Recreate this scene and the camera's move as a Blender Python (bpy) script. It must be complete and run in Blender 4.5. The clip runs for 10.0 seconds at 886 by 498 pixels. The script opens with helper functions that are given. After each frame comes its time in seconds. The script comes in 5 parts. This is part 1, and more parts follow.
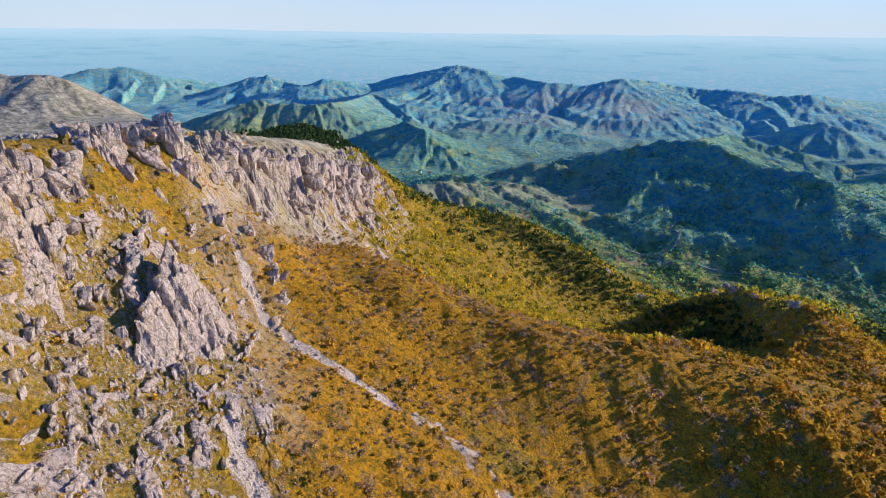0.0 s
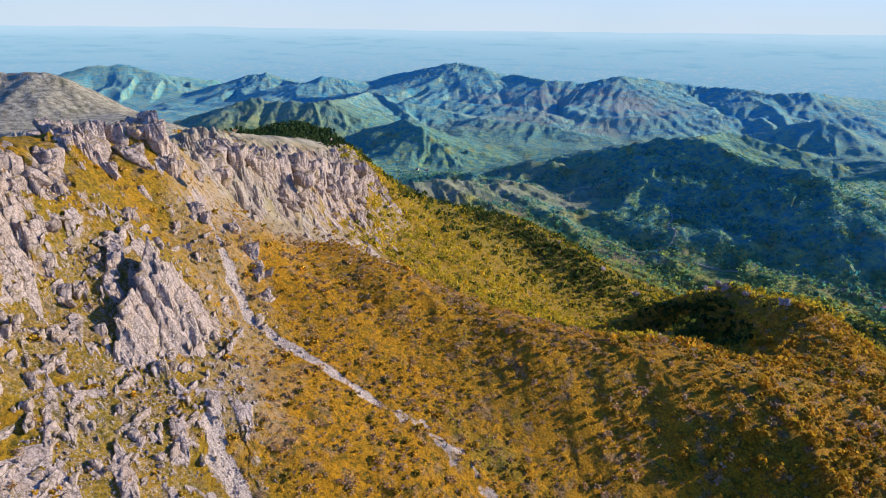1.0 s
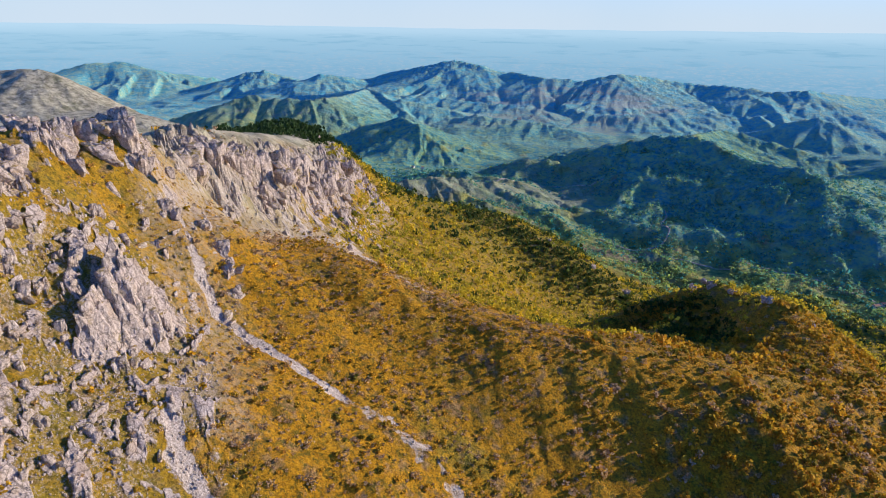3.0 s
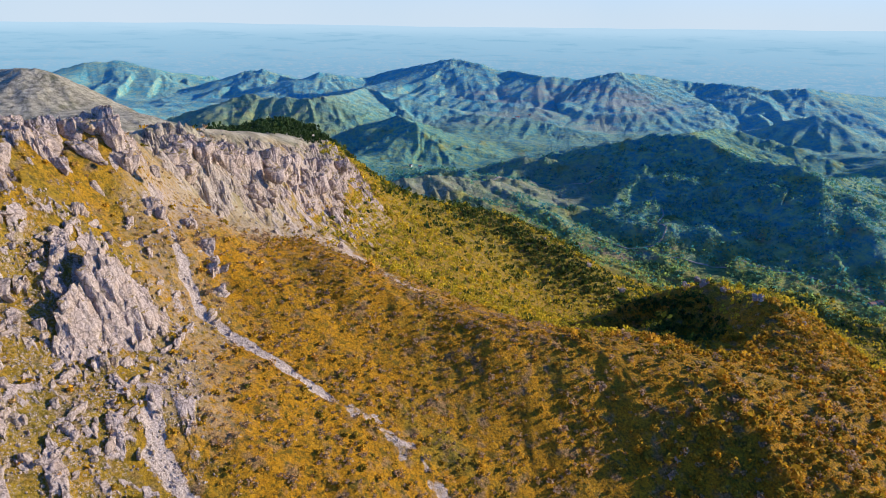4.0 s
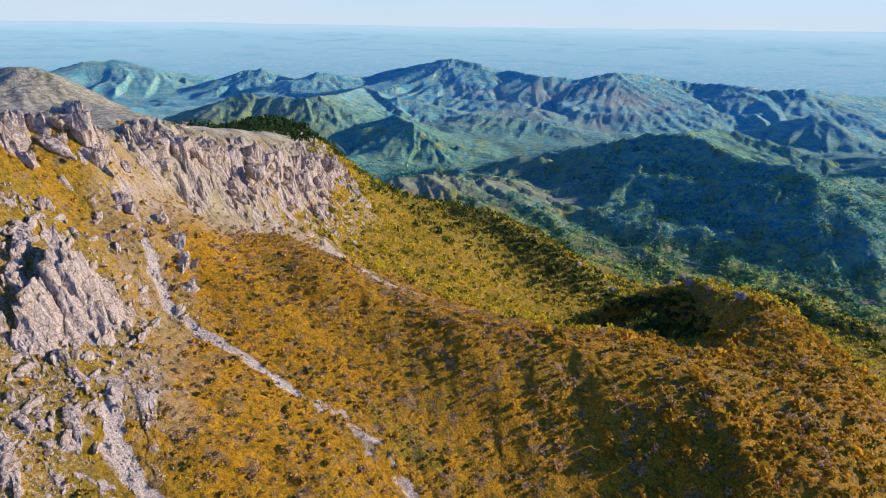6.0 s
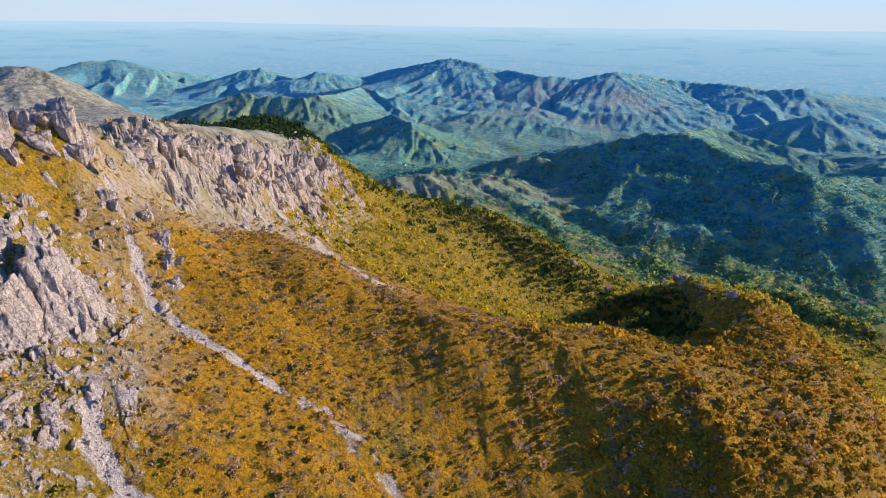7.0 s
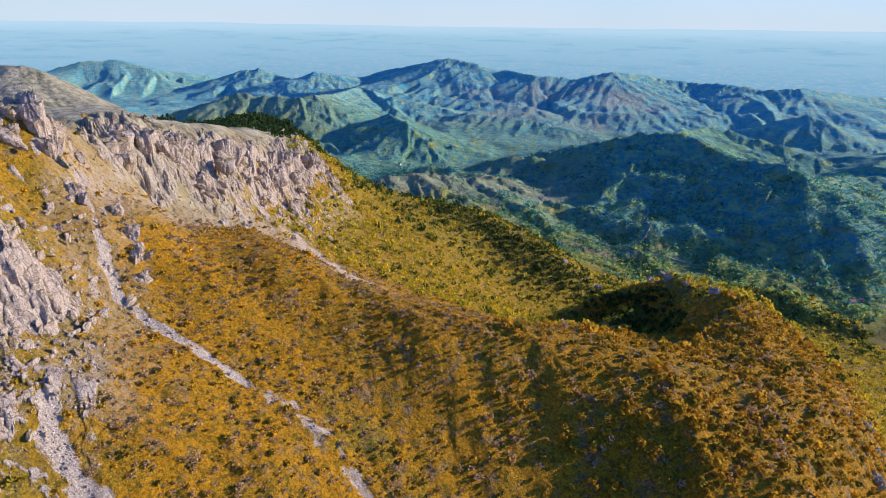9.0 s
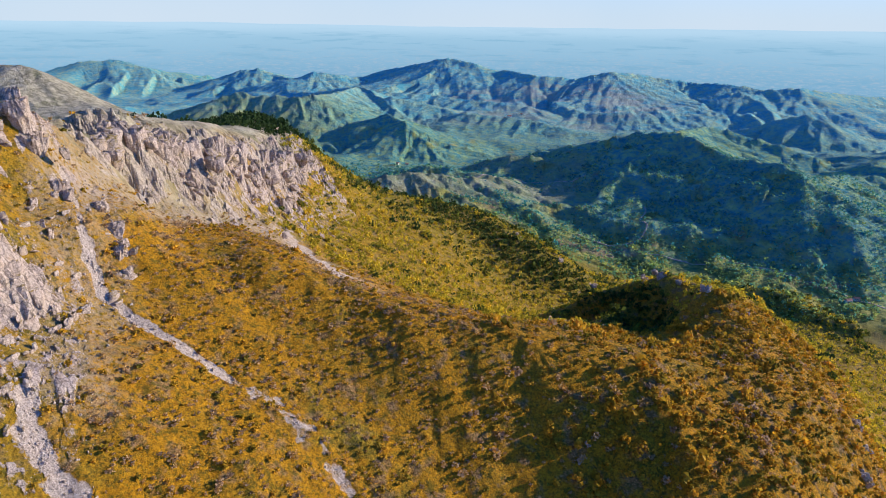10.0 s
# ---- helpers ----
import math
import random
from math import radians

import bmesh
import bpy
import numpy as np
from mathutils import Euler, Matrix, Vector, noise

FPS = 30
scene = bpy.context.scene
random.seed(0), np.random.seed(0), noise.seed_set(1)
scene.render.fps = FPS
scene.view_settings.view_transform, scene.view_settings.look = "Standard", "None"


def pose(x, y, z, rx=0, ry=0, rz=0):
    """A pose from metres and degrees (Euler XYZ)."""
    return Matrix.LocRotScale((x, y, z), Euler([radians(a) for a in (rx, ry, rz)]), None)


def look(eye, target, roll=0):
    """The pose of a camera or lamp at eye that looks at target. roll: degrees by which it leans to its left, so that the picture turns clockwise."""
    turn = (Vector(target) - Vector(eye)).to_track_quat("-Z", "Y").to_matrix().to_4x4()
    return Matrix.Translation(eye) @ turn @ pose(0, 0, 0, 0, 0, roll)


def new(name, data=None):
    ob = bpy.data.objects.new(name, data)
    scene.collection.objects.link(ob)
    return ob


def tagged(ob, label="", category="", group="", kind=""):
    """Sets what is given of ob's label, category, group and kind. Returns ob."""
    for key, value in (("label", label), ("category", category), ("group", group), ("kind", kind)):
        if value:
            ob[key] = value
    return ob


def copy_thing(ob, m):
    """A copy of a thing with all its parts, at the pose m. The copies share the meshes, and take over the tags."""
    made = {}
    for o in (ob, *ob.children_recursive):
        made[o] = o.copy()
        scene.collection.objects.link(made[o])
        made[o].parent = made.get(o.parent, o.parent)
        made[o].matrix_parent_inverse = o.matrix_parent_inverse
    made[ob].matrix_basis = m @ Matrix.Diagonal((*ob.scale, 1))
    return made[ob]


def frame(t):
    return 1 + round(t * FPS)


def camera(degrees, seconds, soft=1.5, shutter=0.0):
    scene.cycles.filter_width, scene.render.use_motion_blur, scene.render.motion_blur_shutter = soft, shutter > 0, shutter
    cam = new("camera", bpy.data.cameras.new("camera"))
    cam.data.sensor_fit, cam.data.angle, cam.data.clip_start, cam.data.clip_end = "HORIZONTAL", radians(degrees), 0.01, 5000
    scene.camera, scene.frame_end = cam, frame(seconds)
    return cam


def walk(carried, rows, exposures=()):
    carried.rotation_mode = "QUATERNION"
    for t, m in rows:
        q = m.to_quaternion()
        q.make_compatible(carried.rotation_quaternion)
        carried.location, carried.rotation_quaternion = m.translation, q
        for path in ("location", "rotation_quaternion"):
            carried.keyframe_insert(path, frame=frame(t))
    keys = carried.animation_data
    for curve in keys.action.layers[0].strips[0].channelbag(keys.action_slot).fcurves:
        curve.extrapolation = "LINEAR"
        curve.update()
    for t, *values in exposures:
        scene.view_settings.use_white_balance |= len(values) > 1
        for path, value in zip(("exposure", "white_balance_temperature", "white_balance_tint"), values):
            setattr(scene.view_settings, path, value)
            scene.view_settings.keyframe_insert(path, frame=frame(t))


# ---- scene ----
cam = camera(74.0, 10.0, soft=0.95)
PATH = [
    (0, (0.127, 0.338, 399.619), (0.131, 2.216, 398.931), 0.8),
    (0.5, (3.053, 0.24, 399.659), (3.057, 2.116, 398.966), 0.8),
    (1, (5.96, 0.127, 399.647), (5.965, 2.002, 398.952), 0.8),
    (1.5, (8.935, 0.067, 399.597), (8.938, 1.941, 398.9), 0.8),
    (2, (11.733, 0.099, 399.583), (11.738, 1.972, 398.883), 0.8),
    (2.5, (14.678, -0.032, 399.577), (14.683, 1.84, 398.874), 0.8),
    (2.7, (15.85, -0.065, 399.573), (15.855, 1.808, 398.872), 0.9),
    (4, (23.392, -0.135, 399.46), (23.397, 1.736, 398.754), 0.8),
    (4.5, (26.279, -0.262, 399.187), (26.284, 1.61, 398.481), 0.8),
    (5, (29.142, -0.366, 398.844), (29.146, 1.505, 398.137), 0.8),
    (5.5, (32.025, -0.462, 398.463), (32.03, 1.409, 397.757), 0.9),
    (7, (40.897, -0.809, 396.973), (40.902, 1.063, 396.267), 0.9),
    (7.5, (43.796, -0.904, 396.527), (43.8, 0.967, 395.821), 0.9),
    (8, (46.686, -0.931, 395.958), (46.69, 0.941, 395.253), 0.9),
    (8.5, (49.659, -1.007, 395.307), (49.663, 0.865, 394.602), 0.9),
    (9, (52.665, -1.161, 394.584), (52.67, 0.71, 393.88), 0.9),
    (9.5, (55.653, -1.246, 393.843), (55.657, 0.626, 393.139), 0.9),
    (10, (58.668, -1.379, 393.207), (58.672, 0.493, 392.503), 0.9),
]
walk(cam, [(t, look(eye, target, roll)) for t, eye, target, roll in PATH])

# ---- light ----
SUN_AZ, SUN_EL = 13.5, 15.5        # degrees: from +x towards +y, and above the horizon
scene.view_settings.exposure = 0.40
world = bpy.data.worlds.new("sky")
scene.world = world
world.use_nodes = True
wn, wl = world.node_tree.nodes, world.node_tree.links
sky = wn.new("ShaderNodeTexSky")
sky.sky_type, sky.sun_disc = "NISHITA", False
sky.sun_elevation, sky.sun_rotation = radians(SUN_EL), radians(90 - SUN_AZ)
sky.altitude, sky.air_density, sky.dust_density, sky.ozone_density = 900, 1.0, 0.3, 3.0
wisps = wn.new("ShaderNodeTexNoise")          # thin high cloud, thickest towards the horizon
wisps.inputs["Scale"].default_value, wisps.inputs["Detail"].default_value = 3.0, 5.0
where = wn.new("ShaderNodeTexCoord")
split = wn.new("ShaderNodeSeparateXYZ")
wl.new(where.outputs["Generated"], split.inputs[0])
thin = wn.new("ShaderNodeMapRange")
thin.interpolation_type = "SMOOTHSTEP"
wl.new(split.outputs["Z"], thin.inputs["Value"])
for k, v in zip(("From Min", "From Max", "To Min", "To Max"), (0.0, 0.26, 1.0, 0.04)):
    thin.inputs[k].default_value = v
cloud = wn.new("ShaderNodeMix")
cloud.data_type = "RGBA"
wl.new(wisps.outputs["Fac"], cloud.inputs[0])
cloud.inputs[6].default_value, cloud.inputs[7].default_value = (4.0, 5.15, 6.3, 1), (4.9, 5.65, 6.5, 1)
air = wn.new("ShaderNodeMix")
air.data_type = "RGBA"
wl.new(thin.outputs[0], air.inputs[0])
clear = wn.new("ShaderNodeMix")               # the deep blue of clear mountain air
clear.data_type, clear.blend_type = "RGBA", "MULTIPLY"
clear.inputs[0].default_value = 1.0
wl.new(sky.outputs["Color"], clear.inputs[6])
clear.inputs[7].default_value = (0.12, 0.94, 2.35, 1)
wl.new(clear.outputs[2], air.inputs[6])
wl.new(cloud.outputs[2], air.inputs[7])
wl.new(air.outputs[2], wn["Background"].inputs["Color"])
wn["Background"].inputs["Strength"].default_value = 0.105

lamp = bpy.data.lights.new("sun", "SUN")
lamp.energy, lamp.angle, lamp.color = 5.0, radians(0.5), (1.0, 0.90, 0.76)
sun_dir = Vector((math.cos(radians(SUN_EL)) * math.cos(radians(SUN_AZ)), math.cos(radians(SUN_EL)) * math.sin(radians(SUN_AZ)), math.sin(radians(SUN_EL))))
sun = new("sun", lamp)
sun.matrix_world = look((600, -100, 900), Vector((600, -100, 900)) - sun_dir)


# ---- noise ----
def lattice(ix, iy, seed):
    h = (ix * 374761393 + iy * 668265263 + seed * 974634777) & 0x7FFFFFFF
    h = ((h ^ (h >> 13)) * 1274126177) & 0x7FFFFFFF
    return (h ^ (h >> 16)) & 0xFFFF


COSINES, SINES = np.cos(np.arange(512) * (2 * math.pi / 512)), np.sin(np.arange(512) * (2 * math.pi / 512))


def perlin(x, y, seed=0):
    """Gradient noise of arrays x, y, about -0.7 to 0.7."""
    fx, fy = np.floor(x), np.floor(y)
    ix, iy = fx.astype(np.int64), fy.astype(np.int64)
    dx, dy = x - fx, y - fy
    u, v = dx * dx * dx * (dx * (dx * 6 - 15) + 10), dy * dy * dy * (dy * (dy * 6 - 15) + 10)

    def corner(i, j):
        a = lattice(ix + i, iy + j, seed) >> 7
        return COSINES[a] * (dx - i) + SINES[a] * (dy - j)

    low = corner(0, 0) * (1 - u) + corner(1, 0) * u
    high = corner(0, 1) * (1 - u) + corner(1, 1) * u
    return low * (1 - v) + high * v


def fbm(x, y, seed=0, octaves=4, gain=0.5):
    total, amp = 0.0, 1.0
    for k in range(octaves):
        total = total + amp * perlin(x, y, seed + 17 * k)
        x, y, amp = x * 2.03 + 11.3, y * 2.03 - 7.1, amp * gain
    return total


def ridged(x, y, seed=0, octaves=4, gain=0.5):
    """Sharp crests, about 0 to 1.6."""
    total, amp, weight = 0.0, 1.0, 1.0
    for k in range(octaves):
        n = (1 - np.minimum(1, np.abs(perlin(x, y, seed + 31 * k)) * 2)) ** 2
        total = total + amp * n * weight
        weight = np.clip(n * 1.4, 0, 1)
        x, y, amp = x * 2.07 + 3.7, y * 2.07 + 9.2, amp * gain
    return total


def smooth(a, b, x):
    s = np.clip((x - a) / (b - a), 0, 1)
    return s * s * (3 - 2 * s)


# ---- relief: crest lines, brows, stream beds and slope feet, in metres ----
RELIEF = {
    "main_crest": [(-150, -40, 330), (-128, 60, 350), (-118, 110, 358), (-117, 150, 363), (-118, 181, 360), (-121, 205, 362), (-121, 221, 361), (-108, 230, 363), (-108, 250, 352)],
    "cliff_crest": [(-117, 280, 347), (-107, 299, 344), (-100, 330, 335), (-87, 373, 324), (-76, 423, 306), (-88, 480, 302), (-94, 549, 296)],
    "far_knoll": [(-231, 680, 281), (-208, 720, 281), (-175, 740, 286), (-146, 720, 284), (-115, 660, 283), (-79, 560, 287), (-63, 545, 274), (-45, 534, 250)],
    "plateau": [(-170, 230, 335), (-200, 400, 296), (-270, 560, 282), (-509, 702, 276), (-519, 827, 267)],
    "west_side": [(-230, 0, 280), (-330, 250, 260), (-500, 450, 250), (-700, 800, 220)],
    "crag_foot": [(-112, 60, 325), (-107, 110, 333), (-104, 135, 330), (-100, 158, 331), (-97, 182, 338), (-96, 204, 331), (-90, 222, 334), (-90, 250, 327)],
    "cliff_foot": [(-92, 285, 312), (-77, 316, 296), (-62, 353, 282), (-62, 390, 283), (-58, 424, 274), (-62, 480, 270), (-64, 540, 272)],
    "west_slope": [(-95, 60, 305), (-91, 113, 312), (-86, 142, 314), (-79, 180, 314), (-69, 200, 309), (-53, 218, 306)],
    "spire_back": [(-90, 149, 321), (-93, 160, 327), (-94, 172, 333)],
    "west_slope_low": [(-68, 90, 285), (-68, 122, 296), (-52, 153, 292), (-38, 163, 286)],
    "west_low": [(-48, 130, 281), (-18, 144, 272), (2, 149, 263), (23, 166, 253)],
    "scree_gully": [(-84, 222, 328), (-75, 208, 320), (-63, 190, 302), (-50, 187, 293), (-38, 184, 287), (-18, 180, 275), (2, 174, 265)],
    "under_cliff": [(-70, 266, 304), (-72, 236, 322), (-53, 232, 306), (-30, 221, 295), (-11, 213, 284), (8, 212, 274)],
    "brow": [(-45, 275, 300), (-22, 250, 299), (1, 241, 291), (38, 237, 279), (89, 231, 268), (127, 232, 263), (150, 235, 257), (193, 243, 247), (225, 265, 241), (243, 300, 235), (250, 322, 231), (233, 349, 235)],
    "knob": [(233, 349, 235), (239, 385, 217), (239, 430, 209), (246, 470, 185), (262, 530, 140)],
    "knob_spur": [(238, 440, 205), (216, 450, 193), (188, 455, 177), (158, 455, 164)],
    "bowl_lip": [(213, 347, 213), (197, 324, 216), (182, 303, 221), (166, 284, 230)],
    "knob_bowl": [(184, 342, 208), (203, 372, 181), (208, 398, 168), (193, 424, 156), (165, 438, 150)],
    "face_high": [(8, 212, 274), (24, 211, 270), (43, 210, 268), (69, 209, 263), (105, 219, 264), (129, 204, 255), (153, 211, 256), (178, 203, 244), (188, 209, 241)],
    "face_mid": [(20, 192, 261), (44, 188, 254), (75, 198, 255), (100, 199, 252)],
    "face_low": [(23, 166, 253), (52, 174, 244), (81, 179, 241), (110, 183, 240), (128, 184, 243), (142, 189, 248), (152, 172, 240), (177, 174, 238)],
    "face_foot": [(0, 95, 226), (40, 115, 205), (80, 130, 205), (120, 135, 205), (160, 140, 216), (185, 140, 214)],
    "ravine": [(-60, 20, 235), (20, 20, 160), (100, 40, 140), (190, 70, 130), (300, 110, 100), (450, 200, 60)],
    "east_rib": [(243, 300, 235), (245, 246, 230), (219, 217, 235), (205, 195, 234), (196, 170, 228), (190, 140, 210)],
    "rib_foot": [(278, 306, 206), (294, 292, 189), (262, 226, 211), (240, 195, 205), (230, 150, 175)],
    "east_slope": [(312, 298, 177), (338, 333, 168), (335, 290, 140), (330, 230, 115), (400, 380, 105), (502, 541, 58)],
    "hollow_side": [(17, 262, 272), (68, 268, 257), (101, 296, 236), (182, 332, 214), (179, 364, 197), (210, 430, 185)],
    "hollow_bed": [(60, 330, 232), (110, 390, 190), (135, 457, 155), (165, 530, 120), (193, 589, 98), (230, 610, 84), (330, 640, 55), (430, 720, 30), (520, 800, 14)],
    "cliff_slope": [(-53, 353, 276), (-40, 346, 268), (-11, 438, 234), (34, 418, 213), (16, 558, 201), (52, 578, 182), (107, 630, 142), (161, 630, 120)],
    "cliff_slope_high": [(-43, 423, 257), (-23, 528, 228), (0, 640, 213)],
    "wooded_spur": [(2, 650, 213), (35, 714, 189), (74, 710, 184), (106, 704, 177), (144, 690, 160), (179, 680, 142), (211, 676, 124), (243, 665, 100), (269, 650, 84), (340, 660, 52)],
    "spur_back": [(-60, 700, 215), (-50, 850, 150), (34, 830, 120), (169, 785, 118), (260, 760, 70), (380, 790, 30)],
    "valley_floor": [(900, 560, 0), (690, 700, 8), (621, 840, 14), (590, 879, 14), (458, 919, 18), (405, 911, 22), (405, 990, 30), (420, 1050, 31), (440, 1120, 42)],
    "valley_side": [(502, 541, 58), (535, 630, 41), (582, 692, 27)],
    "valley_fields": [(250, 1002, 46), (170, 920, 58), (80, 960, 72), (-20, 1040, 80)],
    "side_brook": [(440, 1120, 42), (480, 1180, 60), (490, 1260, 75), (470, 1340, 80), (400, 1400, 85), (250, 1440, 75)],
    "dark_back": [(900, 1100, 70), (1000, 1200, 70), (1060, 1300, 75), (850, 1620, 85), (600, 1640, 85)],
    "left_mountain": [(-1500, 1600, 400), (-1019, 1410, 321), (-882, 1320, 319), (-790, 1280, 300), (-725, 1280, 269), (-668, 1300, 236), (-588, 1280, 214), (-504, 1240, 195), (-390, 1200, 150)],
    "left_face": [(-900, 1150, 265), (-784, 1190, 272), (-705, 1185, 246), (-566, 1149, 226)],
    "left_mountain_foot": [(-784, 1000, 240), (-560, 1000, 215), (-400, 950, 200), (-250, 900, 190), (-200, 1050, 140)],
    "left_valley": [(-300, 1250, 105), (-450, 1500, 95), (-700, 1750, 85), (-1000, 2000, 60)],
    "pyramid_foot": [(-300, 1620, 80), (-199, 1580, 78), (-93, 1480, 67), (20, 1440, 66), (-420, 1760, 72), (-520, 2450, 55), (-330, 2300, 45)],
    "basin": [(150, 1620, 62), (226, 1782, 61), (458, 1739, 70), (601, 1899, 64), (772, 1826, 90)],
    "basin_far": [(120, 2150, 85), (284, 2362, 85), (600, 2300, 62), (887, 2565, 64), (751, 2792, 58), (500, 2868, 66), (200, 2850, 80)],
    "far_gap": [(-1258, 3014, 31), (-900, 2900, 60), (-500, 3000, 85), (-188, 3050, 90), (300, 2980, 90)],
    "blue_gap": [(1000, 2950, 40), (1300, 2900, 50), (1700, 2880, 40), (2253, 3000, 30)],
    "blue_foot": [(900, 2120, 60), (1000, 2200, 38), (1186, 2200, 30), (1508, 2300, 25), (1800, 2400, 25)],
    "plain_left": [(-2600, 2600, 30), (-2000, 3000, 20), (-1700, 3300, 10), (-2300, 3700, 40)],
    "plain_far": [(-3600, 4300, -20), (-2000, 4400, -20), (-1000, 4250, -20), (0, 4200, -10), (1000, 4000, 0), (2000, 3900, 0), (3400, 3500, 0)],
    "east_rim": [(2600, 2600, 20), (2000, 1700, 60), (1600, 900, 80), (1500, 0, 60)],
    "south_rim": [(1500, -1500, 80), (0, -2000, 200), (-1500, -1500, 350), (-1600, 0, 380), (-1900, 900, 400)],
    "outer_rim": [(4700, 0, 0), (3300, -3300, 0), (0, -4700, 50), (-3300, -3300, 100), (-4700, 0, 100), (-4300, 2300, 30)],
}


